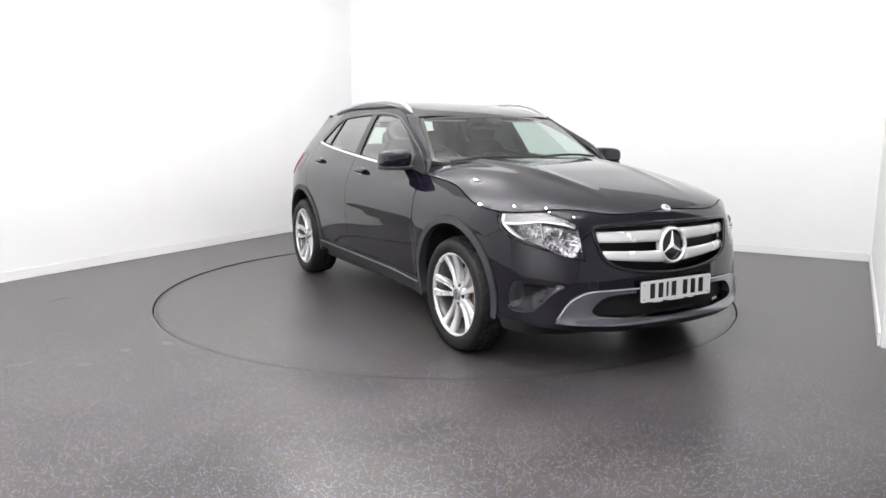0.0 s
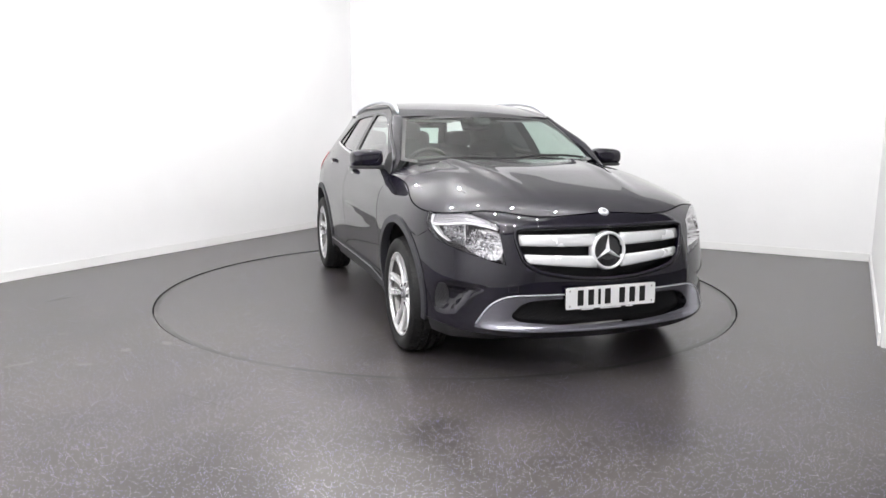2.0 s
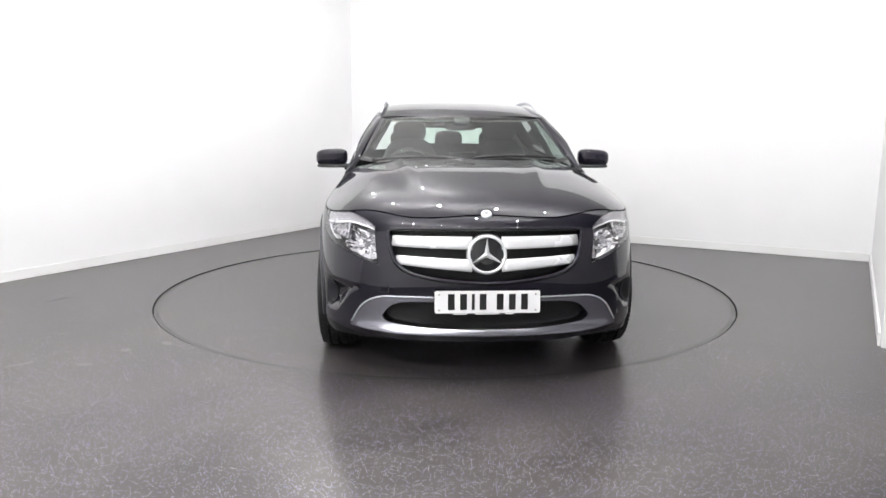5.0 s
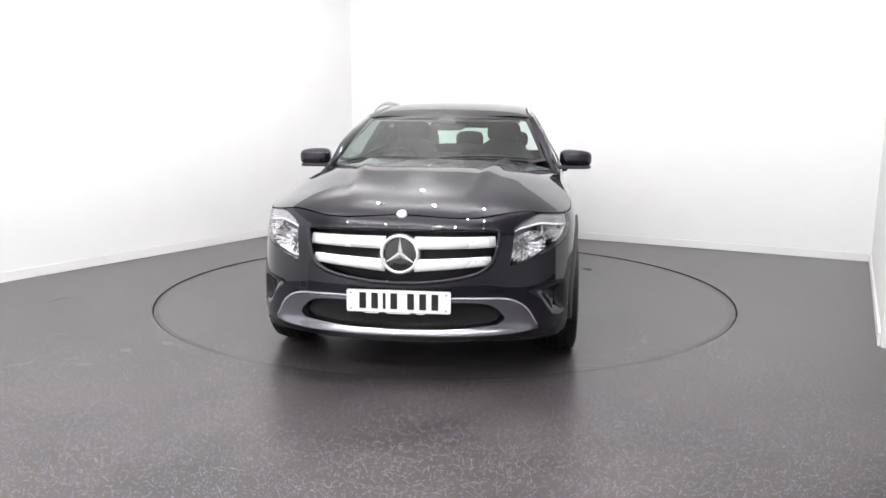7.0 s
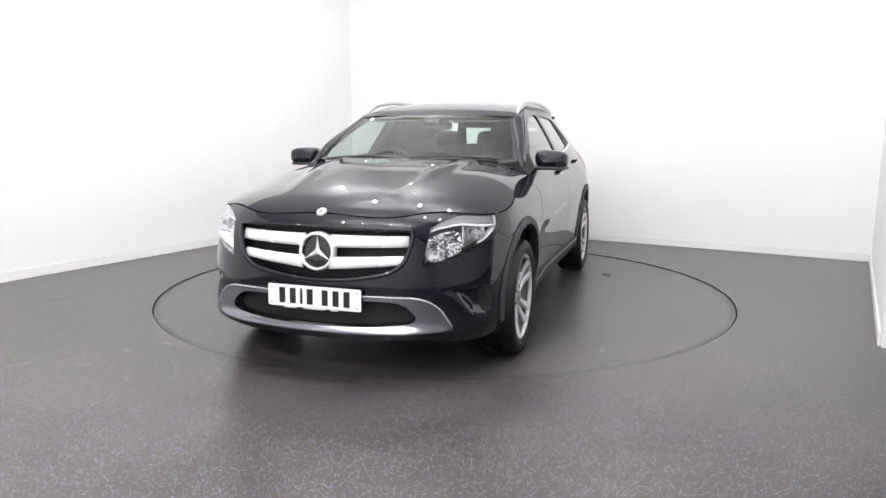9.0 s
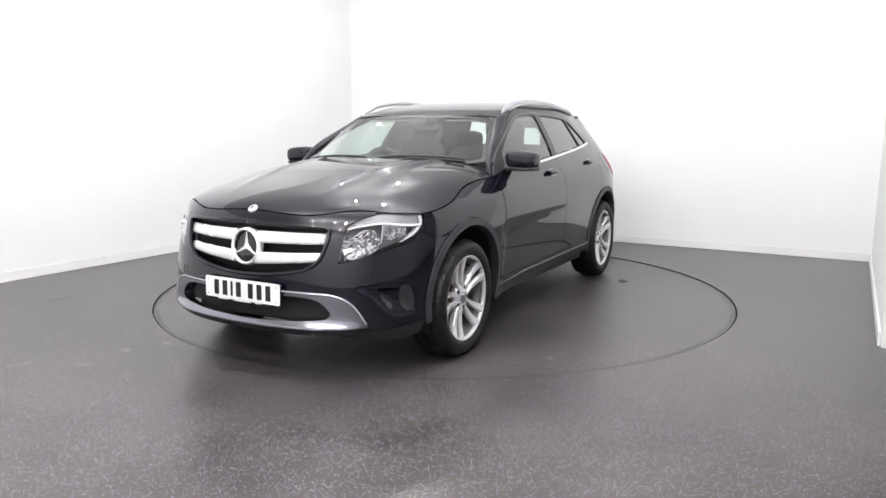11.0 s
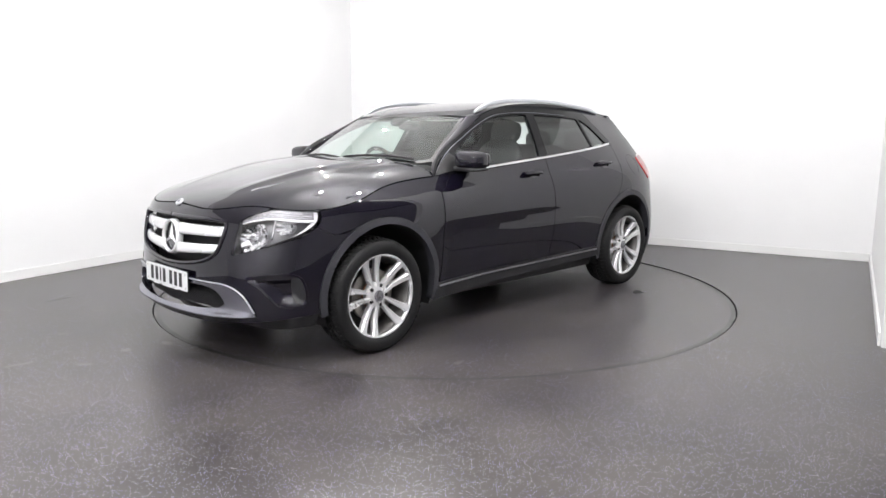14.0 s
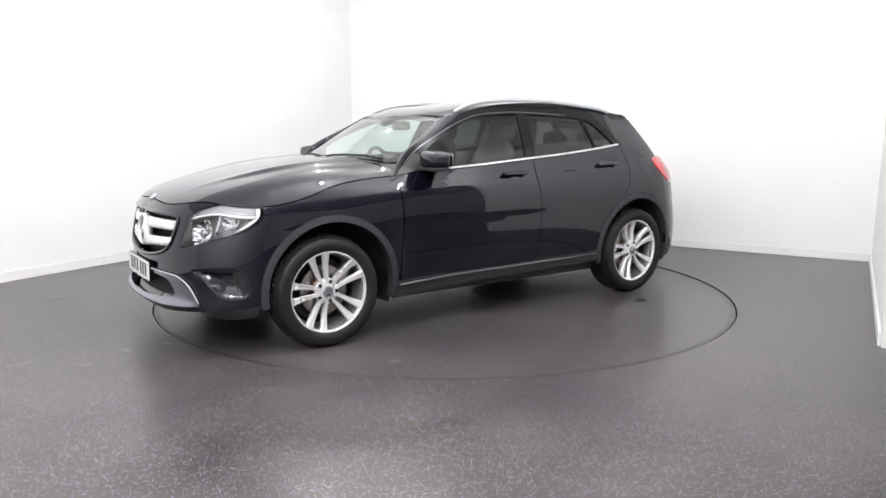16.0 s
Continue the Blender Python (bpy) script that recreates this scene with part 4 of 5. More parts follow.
    poly = ra + v2([sx(-1.80, 0.47), sx(-1.80, 0.60)]) + v2([sx(-1.79, 0.88), sx(-1.72, 0.93), sx(-1.655, 1.00), sx(-1.64, 1.06), (u1(-1.74), 1.085), (u1(-1.70), 1.20), (u1(-1.66), 1.30), (u1(-1.61), 1.372)])
    poly += v2([(u, roof_z(u) - 0.002) for u in np.linspace(u1(-1.55), u1(-1.05), 9)])
    poly += rear[1:] + smooth_line([sx(-1.285, 1.171), sx(-1.30, 1.10), sx(-1.285, 0.98), sx(-1.235, 0.84), ra[0]])[:-1]
    bm = bmesh.new()
    sheet(bm, poly, shell, 0.03, gap=0.002, side=s)
    panel("rear_quarter", bm, PAINT, CAR, "dark metallic rear quarter")
    bm = bmesh.new()
    c = u1(-1.52)
    ribbon(bm, [(c + 0.085 * math.cos(a), 1.005 + 0.080 * math.sin(a)) for a in np.linspace(0, 2 * math.pi, 33)], 0.004, 0.002, s, 0.0)
    part("fuel_flap_seam", bm, GAP, CAR)

    # tail lamp
    poly = v2([sx(-1.79, 0.875), sx(-1.72, 0.925), sx(-1.655, 1.00), sx(-1.64, 1.058), sx(-1.74, 1.082)]) + v2([sx(-1.95, 1.065), sx(-2.08, 1.04), (u1(-2.13), 0.99), sx(-2.10, 0.90), sx(-1.97, 0.87)])
    bm = bmesh.new()
    sheet(bm, poly, shell, 0.03, gap=0.002, side=s, out=0.006)
    panel("tail_lamp", bm, RED, CAR, "glossy red tail lamp")

    # arch cladding
    for c in (F_ARCH, R_ARCH):
        a0, a1 = (-10, 195) if c is F_ARCH else (-12, 200)
        o, i = arc(*c, ARCH_OUT, a0, a1, 30), arc(*c, ARCH_IN, a0, a1, 30)
        bm = bmesh.new()
        sheet(bm, v2(o) + v2(i[::-1]), shell, 0.03, gap=0.0015, out=0.010, side=s, depth=0.05)
        panel("arch_cladding", bm, CLAD, CAR, "dark grey plastic wheel arch cladding")
    # sill
    poly = v2([sx(0.905, 0.235), sx(0.87, 0.335)]) + v2([sx(0.43, 0.346), sx(0.0, 0.352), sx(-0.30, 0.356), sx(-0.6, 0.362), sx(-0.935, 0.368), sx(-0.955, 0.297), sx(-0.5, 0.286), sx(0.3, 0.262)])
    bm = bmesh.new()
    sheet(bm, poly, lambda u, z, out=0.0: shell(u, z, out + 0.012), 0.04, gap=0.001, side=s, depth=0.04)
    panel("sill", bm, SILLM, CAR, "dark grey plastic sill cladding")
    bm = bmesh.new()
    ribbon(bm, [sx(x, z) for x, z in ((0.85, 0.318), (0.43, 0.330), (0.0, 0.336), (-0.45, 0.343), (-0.92, 0.352))], 0.013, 0.006, s, 0.014)
    part("sill_strip", bm, CLADSTRIP, CAR, "thin satin grey sill strip", True)

    # windscreen pillar
    outer = [shell(p.x, p.y, -0.004) for p in (Vector(q) for q in smooth_line([sx(0.845, 1.002), sx(0.70, 1.155), sx(0.50, 1.256), sx(0.34, 1.325), sx(0.20, top[0][1])], 4))]
    m = len(outer)
    inner = []
    for k in range(m):
        t = k / (m - 1)
        x, y = 0.765 + (0.30 - 0.765) * t, 0.712 + (0.568 - 0.712) * t
        inner.append(screen(x, y, 0.004))
    bm = bmesh.new()
    ruled(bm, outer, inner, 0.010, 0.03, side=s)
    part("windscreen_pillar", bm, PAINT, CAR, "dark painted windscreen pillar", True)
    # black corner piece at the pillar's foot
    bm = bmesh.new()
    poly = v2([sx(0.835, 1.004), sx(0.62, 1.040), sx(0.615, 1.115), sx(0.655, 1.142)])
    sheet(bm, poly, shell, 0.03, out=0.006, side=s)
    panel("mirror_base", bm, BLACK, CAR, "black plastic corner piece")
    # wheel-arch liner
    for cx, cz in (F_ARCH, R_ARCH):
        bm = bmesh.new()
        rings = []
        for y in (0.842, 0.80, 0.50):
            rings.append([bm.verts.new((cx + 0.414 * math.cos(a), y * s, cz + 0.410 * math.sin(a))) for a in np.linspace(-0.35, math.pi + 0.35, 28)])
        for a, b in zip(rings, rings[1:]):
            for k in range(27):
                bm.faces.new((a[k], a[k + 1], b[k + 1], b[k]))
        bm.faces.new(rings[2])
        part("arch_liner", bm, BLACK, CAR, "black wheel arch liner", True)
    # inner structure behind the shut lines
    bm = bmesh.new()
    sheet(bm, v2([sx(0.88, 0.22), sx(0.88, 0.98), sx(0.2, 1.03), sx(-0.9, 1.10), sx(-1.22, 1.12), sx(-1.22, 0.86), sx(-0.97, 0.75), sx(-0.92, 0.22)]), shell, 0.08, out=-0.035, side=s, rim=False)
    panel("door_lining", bm, DASH, CAR, "black inner door lining")
    bm = bmesh.new()
    sheet(bm, v2([sx(-1.20, 0.80), sx(-1.20, 1.14), sx(-1.28, 1.19), sx(-1.17, 1.36), sx(-1.45, 1.36), sx(-1.62, 1.28), sx(-1.72, 1.09), sx(-1.95, 1.09), (U_END - 0.30, 1.07), (U_END - 0.30, 0.80), sx(-2.0, 0.80)]), shell, 0.08, out=-0.035, side=s, rim=False)
    panel("luggage_lining", bm, DASH, CAR, "dark inner lining of the luggage bay")


RED = plain("red_lens", (0.55, 0.012, 0.018), 0.12, coat=1.0)
both(build_side)


# ---- roof, glass and rear ----
def build_top():
    us = np.linspace(u1(0.22), u1(-1.48), 26)
    left = [shell(u, roof_z(u)) for u in us]
    left = [Vector((0.32, 0.575))] + [Vector((p.x, p.y)) for p in left]
    front = smooth_line([(0.395, 0.0), (0.385, 0.25), (0.345, 0.48), (0.32, 0.575)], 4)
    back = smooth_line([(left[-1].x, left[-1].y), (-1.56, 0.44), (-1.63, 0.25), (-1.66, 0.0)], 4)
    half = front + left[1:] + back[1:]
    bm = bmesh.new()
    sheet(bm, half + [Vector((p.x, -p.y)) for p in reversed(half[1:-1])], roof, 0.04, gap=0.002, depth=0.03)
    panel("roof", bm, PAINT, CAR, "dark metallic roof")
    # windscreen with its dark border band
    edge = [(0.765 + (0.30 - 0.765) * t, 0.712 + (0.568 - 0.712) * t) for t in np.linspace(0, 1, 10)]
    low = smooth_line([(0.955, 0.0), (0.925, 0.30), (0.845, 0.58), (0.765, 0.712)], 4)
    high = smooth_line([(0.30, 0.568), (0.345, 0.45), (0.385, 0.25), (0.395, 0.0)], 4)
    half = low + [Vector(p) for p in edge[1:-1]] + high
    full = half + [Vector((p.x, -p.y)) for p in reversed(half[1:-1])]
    hole = inset(refine(full, 0.05), 0.026)
    bm = bmesh.new()
    sheet(bm, full, screen, 0.05, out=0.001, rim=False, holes=[hole])
    ws = panel("windscreen_border", bm, GLOSSBLACK, CAR, "black band round the windscreen")
    bm = bmesh.new()
    sheet(bm, inset(refine(full, 0.05), 0.025), screen, 0.05, rim=False)
    g = panel("windscreen", bm, CLEAR, CAR, "clear slightly green windscreen")
    g.visible_shadow = False
    # tailgate, its glass and the rear bumper
    hz = [(U_END - d, z) for d, z in ((0.0, 0.62), (0.30, 0.62), (0.52, 0.70), (0.55, 0.86), (0.40, 0.90), (0.38, 1.02), (0.50, 1.06), (0.60, 1.09), (0.62, 1.20), (0.60, 1.30), (0.55, 1.37))]
    half = v2(hz) + v2([(U_END - 0.3, 1.375), (U_END, 1.375)])
    full = half + [Vector((2 * U_END - p.x, p.y)) for p in reversed(half) if p.x < U_END - 1e-4]
    gl = v2([(U_END - 0.45, 1.10), (U_END - 0.42, 1.32), (U_END + 0.42, 1.32), (U_END + 0.45, 1.10)])
    bm = bmesh.new()
    sheet(bm, full, shell, 0.05, gap=0.002, holes=[gl])
    panel("tailgate", bm, PAINT, CAR, "dark metallic tailgate")
    bm = bmesh.new()
    sheet(bm, gl, shell, 0.06, out=-0.008, rim=False)
    g = panel("tailgate_glass", bm, CLEAR, CAR, "rear window glass")
    g.visible_shadow = False
    half = v2([(U_END, 0.22), (u1(-1.80), 0.24), (u1(-1.76), 0.42), sx(-1.80, 0.60), sx(-1.79, 0.87), sx(-1.97, 0.865), sx(-2.09, 0.86), (U_END - 0.52, 0.70), (U_END - 0.30, 0.62), (U_END, 0.62)])
    full = half + [Vector((2 * U_END - p.x, p.y)) for p in reversed(half) if p.x < U_END - 1e-4]
    bm = bmesh.new()
    sheet(bm, full, shell, 0.05, gap=0.002)
    panel("rear_bumper", bm, PAINT, CAR, "dark metallic rear bumper")
    # roof spoiler
    bm = bmesh.new()
    a = [roof(-1.46 - 0.17 * (1 - (y / 0.6) ** 2), y, 0.004) for y in np.linspace(-0.56, 0.56, 17)]
    b = [Vector((-1.53 - 0.20 * (1 - (y / 0.6) ** 2), y, roof(-1.53 - 0.18 * (1 - (y / 0.6) ** 2), y).z - 0.006)) for y in np.linspace(-0.56, 0.56, 17)]
    ruled(bm, a, b, 0.006, 0.03)
    part("roof_spoiler", bm, PAINT, CAR, "dark painted roof spoiler", True)
    # roof rails
    for s in (1, -1):
        bm = bmesh.new()
        c = smooth_line([(0.235, 0.586, 1.408), (0.16, 0.580, 1.438), (0.06, 0.576, 1.470), (-0.10, 0.572, 1.491), (-0.30, 0.569, 1.502), (-0.70, 0.566, 1.499), (-1.05, 0.560, 1.472), (-1.22, 0.557, 1.455), (-1.34, 0.555, 1.428)], 5)
        sweep(bm, [(p.x, p.y * s, p.z) for p in c], 0.026, 0.030, taper=lambda t: 0.6 + 0.4 * min(1, 8 * t, 8 * (1 - t)))
        part("roof_rail", bm, SILVER, CAR, "silver roof rail", True)


build_top()
# ---- wheels ----
def build_wheel():
    R, RIM = 0.336, 0.243
    hub = new("wheel")
    # tyre: rounded section with tread grooves; the outer face is at +y
    bm = bmesh.new()
    prof = [(RIM - 0.012, 0.085), (RIM + 0.004, 0.104), (RIM + 0.025, 0.113), (RIM + 0.05, 0.115), (R - 0.024, 0.107), (R - 0.014, 0.098), (R - 0.007, 0.084)]
    for g in (0.052, 0.0, -0.052):
        prof += [(R - 0.006, g + 0.010), (R - 0.012, g + 0.006), (R - 0.012, g - 0.006), (R - 0.006, g - 0.010)]
    prof += [(R - 0.007, -0.084), (R - 0.014, -0.098), (R - 0.022, -0.108), (RIM + 0.05, -0.114), (RIM, -0.10), (RIM - 0.012, -0.085)]
    add_lathe(bm, prof, 96, "y")
    bmesh.ops.recalc_face_normals(bm, faces=bm.faces)
    part("tyre", bm, RUBBER, hub, "black rubber tyre", True)
    bm = bmesh.new()
    for k in range(64):
        a = 2 * math.pi * k / 64
        for y0, y1, lean, top in ((0.060, 0.106, 0.22, 0.0015), (-0.106, -0.060, -0.22, 0.0015), (0.012, 0.046, 0.5, 0.003), (-0.046, -0.012, -0.5, 0.003)):
            vs = add_box(bm, -0.0125, y0, -0.010, 0.0125, y1, top)
            for v in vs:
                if v.co.z > 0 and abs(v.co.y) > 0.09:
                    v.co.z -= 0.012
            m = Matrix.Rotation(a + (0.5 if y0 in (0.012, -0.106) else 0) * 2 * math.pi / 64, 4, "Y") @ Matrix.Translation((0, 0, R - 0.002)) @ Matrix.Rotation(lean, 4, "Z")
            bmesh.ops.transform(bm, matrix=m, verts=vs)
    tagged(part("tread", bm, RUBBER, hub), kind="stuff")
    # rim barrel and lip
    bm = bmesh.new()
    prof = [(RIM - 0.006, 0.085), (RIM + 0.004, 0.098), (RIM + 0.002, 0.103), (RIM - 0.006, 0.100), (RIM - 0.012, 0.088), (RIM - 0.010, 0.075)]
    add_lathe(bm, prof, 72, "y", closed=True)
    bmesh.ops.recalc_face_normals(bm, faces=bm.faces)
    part("rim", bm, ALLOY, hub, "silver alloy rim", True)
    bm = bmesh.new()
    add_lathe(bm, [(RIM - 0.009, 0.078), (RIM - 0.014, 0.070), (RIM - 0.022, 0.05), (RIM - 0.030, -0.02), (RIM - 0.022, -0.09), (RIM - 0.006, -0.09)], 72, "y", closed=True)
    bmesh.ops.recalc_face_normals(bm, faces=bm.faces)
    part("barrel", bm, BARREL, hub, "alloy inner barrel, greyed for its shade", True)
    # five twin spokes
    for k in range(5):
        a = 2 * math.pi * k / 5 + radians(75)
        bm = bmesh.new()
        for s in (1, -1):
            rows = []
            for t in np.linspace(0, 1, 10):
                r = 0.050 + (RIM - 0.007 - 0.050) * t
                flare = max(0.0, (t - 0.8) / 0.2) ** 2
                mid_off = s * (0.0185 + 0.032 * t ** 1.1)
                half = 0.0120 + 0.0120 * t ** 1.3 + 0.008 * flare
                y = 0.070 + 0.028 * t - 0.012 * math.sin(math.pi * t)
                o = [(mid_off - half, y - 0.007), (mid_off - half * 0.62, y + 0.003), (mid_off, y + 0.0015), (mid_off + half * 0.62, y + 0.003), (mid_off + half, y - 0.007), (mid_off + half * 0.8, y - 0.034), (mid_off - half * 0.8, y - 0.034)]
                rows.append([bm.verts.new((r * math.cos(a) - w * math.sin(a), yy, r * math.sin(a) + w * math.cos(a))) for w, yy in o])
            for p, q in zip(rows, rows[1:]):
                for j in range(7):
                    bm.faces.new((p[j], p[(j + 1) % 7], q[(j + 1) % 7], q[j]))
            bm.faces.new(rows[-1])
            bm.faces.new(rows[0][::-1])
        bmesh.ops.recalc_face_normals(bm, faces=bm.faces)
        part("spoke", bm, ALLOY, hub)
    bm = bmesh.new()
    add_lathe(bm, [(0.0001, 0.074), (0.03, 0.075), (0.058, 0.070), (0.078, 0.062), (0.080, 0.030), (0.0001, 0.030)], 40, "y")
    bmesh.ops.recalc_face_normals(bm, faces=bm.faces)
    part("hub_face", bm, ALLOY, hub, "", True)
    bm = bmesh.new()
    add_lathe(bm, [(0.0001, 0.083), (0.026, 0.083), (0.031, 0.080), (0.033, 0.070)], 32, "y")
    bmesh.ops.recalc_face_normals(bm, faces=bm.faces)
    cap = part("hub_cap", bm, CLADSTRIP, hub, "dark grey hub cap", True)
    bm = bmesh.new()
    for k in range(3):
        vs = add_box(bm, -0.0028, 0.0825, 0.0, 0.0028, 0.0845, 0.024)
        bmesh.ops.transform(bm, matrix=Matrix.Rotation(2 * math.pi * k / 3, 4, "Y"), verts=vs)
    add_lathe(bm, [(0.0235, 0.0825), (0.0235, 0.0845), (0.0275, 0.0845), (0.0275, 0.0825)], 32, "y", closed=True)
    bmesh.ops.recalc_face_normals(bm, faces=bm.faces)
    part("cap_mark", bm, CHROME, cap, "thin bright ring with three arms")
    # Black discs paint the shade of the bolt holes; the bolts are blackened too.
    for k in range(5):
        a = 2 * math.pi * (k + 0.5) / 5 + radians(75)
        bm = bmesh.new()
        c = (0.056 * math.cos(a), 0, 0.056 * math.sin(a))
        add_lathe(bm, [(0.0001, 0.0705), (0.0145, 0.0715), (0.015, 0.066)], 14, "y", c)
        bmesh.ops.recalc_face_normals(bm, faces=bm.faces)
        b = part("bolt_hole_shade", bm, BLACK, hub)
        bm = bmesh.new()
        add_lathe(bm, [(0.0001, 0.076), (0.0065, 0.076), (0.0075, 0.0706)], 6, "y", c)
        bmesh.ops.recalc_face_normals(bm, faces=bm.faces)
        part("wheel_bolt", bm, BLACK, hub)
    bm = bmesh.new()
    add_lathe(bm, [(0.06, 0.018), (0.150, 0.018), (0.152, 0.016), (0.152, -0.004), (0.150, -0.006), (0.06, -0.006)], 48, "y", closed=True)
    bmesh.ops.recalc_face_normals(bm, faces=bm.faces)
    part("brake_disc", bm, STEEL, hub, "worn steel brake disc", True)
    bm = bmesh.new()
    add_lathe(bm, [(0.0001, 0.026), (0.075, 0.026), (0.082, 0.018)], 32, "y")
    bmesh.ops.recalc_face_normals(bm, faces=bm.faces)
    part("disc_bell", bm, RUST, hub, "rusty brake disc bell", True)
    bm = bmesh.new()
    lump(bm, (-0.115, 0.012, 0.085), (0.075, 0.075, 0.15), 3.5, Matrix.Rotation(radians(-36), 4, "Y"))
    part("brake_caliper", bm, STEEL, hub, "grey brake caliper", True)
    bm = bmesh.new()
    add_lathe(bm, [(0.0001, -0.04), (0.19, -0.04), (0.215, -0.07)], 40, "y")
    part("backing_plate", bm, BLACK, hub)
    return hub


def place_wheels():
    w = build_wheel()
    w.parent = CAR
    tagged(w, "five twin-spoke silver alloy wheel")
    first = True
    for x in (1.3495, -1.3495):
        for s in (1, -1):
            m = pose(x, 0.787 * s, 0.336, 0, 0, 0 if s > 0 else 180)
            if first:
                w.matrix_basis = m
                first = False
            else:
                copy_thing(w, m)


place_wheels()


# ---- headlights ----
def build_headlight(s):
    poly = smooth_line([(1.055, 0.765), (0.98, 0.722), (0.87, 0.692), (0.70, 0.652), (0.56, 0.620)])[:-1] + smooth_line(HEAD_IN)[:-1]
    poly += v2(HEAD_TOP) + smooth_line(HEAD_OUT)[1:-1]
    bm = bmesh.new()
    sheet(bm, poly, shell, 0.03, out=-0.085, side=s, rim=False)
    head = panel("headlight", bm, LAMPBACK, CAR, "clear headlight with chrome reflectors")
    bm = bmesh.new()
    sheet(bm, poly, shell, 0.03, gap=0.002, side=s, depth=0.085)
    lens = panel("lens", bm, LENS, head, "clear plastic lens")
    lens.visible_shadow = False

    def at(u, z, d):
        p = shell(u, z, -d)
        return Vector((p.x, p.y * s, p.z))
    # broad pale indicator band along the top, finely ribbed
    top_u, top_z = [q[0] for q in HEAD_TOP], [q[1] for q in HEAD_TOP]

    def brow(u, k):
        w = float(np.interp(u, [0.61, 0.70, 0.85, 1.0, 1.06], [0.014, 0.030, 0.042, 0.046, 0.046]))
        return float(np.interp(u, top_u, top_z)) - 0.007 - w * k
    us = [0.612 + (1.052 - 0.612) * k / 14 for k in range(15)]
    bm = bmesh.new()
    sheet(bm, v2([(u, brow(u, 0)) for u in us]) + v2([(u, brow(u, 1)) for u in us[::-1]]), shell, 0.02, out=-0.016, side=s, depth=0.03)
    band = panel("indicator_band", bm, BANDGREY, head, "pale ribbed indicator band")
    for k in (0.25, 0.5, 0.75):
        bm = bmesh.new()
        ribbon(bm, [(u, brow(u, k)) for u in us[1:]], 0.0035, 0.004, s, -0.016)
        part("indicator_rib", bm, REFLECTOR, band, "", True)
    bm = bmesh.new()
    ribbon(bm, [(u, brow(u, 1.12)) for u in us], 0.013, 0.02, s, -0.020, taper=lambda t: 0.6 + 0.6 * t)
    part("light_strip", bm, LIGHTBAR, head, "bright white light strip", True)
    # outer daytime light: a bright block that hooks back along the lower edge
    hook = outline([(1.010, 0.856), (1.04, 0.864), (1.070, 0.855), (1.074, 0.82), (1.052, 0.782), (0.99, 0.744), (0.92, 0.718)], [(0.92, 0.718), (0.99, 0.755)], [(0.99, 0.755), (1.035, 0.79), (1.040, 0.82), (1.010, 0.856)])
    bm = bmesh.new()
    sheet(bm, hook, shell, 0.02, out=-0.018, side=s, depth=0.03)
    panel("light_strip", bm, LIGHTBAR, head, "bright white light strip")
    # slim upright divider between the two bowls
    bm = bmesh.new()
    ribbon(bm, [(0.800 + 0.006 * k, 0.700 + 0.022 * k) for k in range(6)], 0.010, 0.03, s, -0.034)
    part("divider", bm, REFLECTOR, head, "chrome divider", True)
    # broken chrome reflectors: facets at uneven tilts round a small bulb
    rng = random.Random(5)
    for u, z, w, h, lean in ((0.685, 0.710, 0.100, 0.062, 24), (0.895, 0.775, 0.064, 0.046, 12)):
        c, nn = at(u, z, 0.035), shell_n(u, z)
        nn = Vector((nn.x, nn.y * s, nn.z))
        ax = (nn * 0.45 + Vector((1, 0, 0.0)) * 0.55).normalized()
        m = Matrix.Translation(c) @ ax.to_track_quat("Z", "Y").to_matrix().to_4x4() @ Matrix.Rotation(radians(lean * s), 4, "Z")
        bm = bmesh.new()
        n = 32
        rows = []
        for k in range(5):
            t = k / 4
            q = 0.22 + 0.78 * t
            ring = []
            for j in range(n):
                ca, sa = math.cos(2 * math.pi * (j + 0.5) / n), math.sin(2 * math.pi * (j + 0.5) / n)
                ca, sa = math.copysign(abs(ca) ** 0.62, ca), math.copysign(abs(sa) ** 0.62, sa)
                ring.append(bm.verts.new((w * q * ca, h * q * sa, -0.040 * (1 - t ** 2) + (rng.uniform(-0.004, 0.004) + 0.004 * (-1) ** j if 0 < k else 0))))
            rows.append(ring)
        for a, b in zip(rows, rows[1:]):
            for j in range(n):
                bm.faces.new((a[j], a[(j + 1) % n], b[j]))
                bm.faces.new((a[(j + 1) % n], b[(j + 1) % n], b[j]))
        bmesh.ops.recalc_face_normals(bm, faces=bm.faces)
        bmesh.ops.transform(bm, matrix=m, verts=bm.verts)
        part("reflector", bm, REFLECTOR, head, "faceted chrome reflector bowl")
        bm = bmesh.new()
        lump(bm, (0, 0, -0.022), (0.018, 0.018, 0.04), 2.2, nu=14, nv=8)
        bmesh.ops.transform(bm, matrix=m, verts=bm.verts)
        part("bulb", bm, REFLECTOR, head, "", True)


REFLECTOR = plain("lamp_chrome", (0.92, 0.92, 0.93), 0.10, metal=1.0, vary=0.02)
LIGHTBAR = plain("white_light_bar", (0.88, 0.88, 0.90), 0.2, coat=0.6, vary=0.02)
LAMPBACK = plain("lamp_bezel", (0.24, 0.24, 0.25), 0.30, metal=0.7, bump=0.3, grain=70)
BANDGREY = plain("pale_indicator_plastic", (0.26, 0.25, 0.27), 0.42, metal=0.1, vary=0.05)
both(build_headlight)


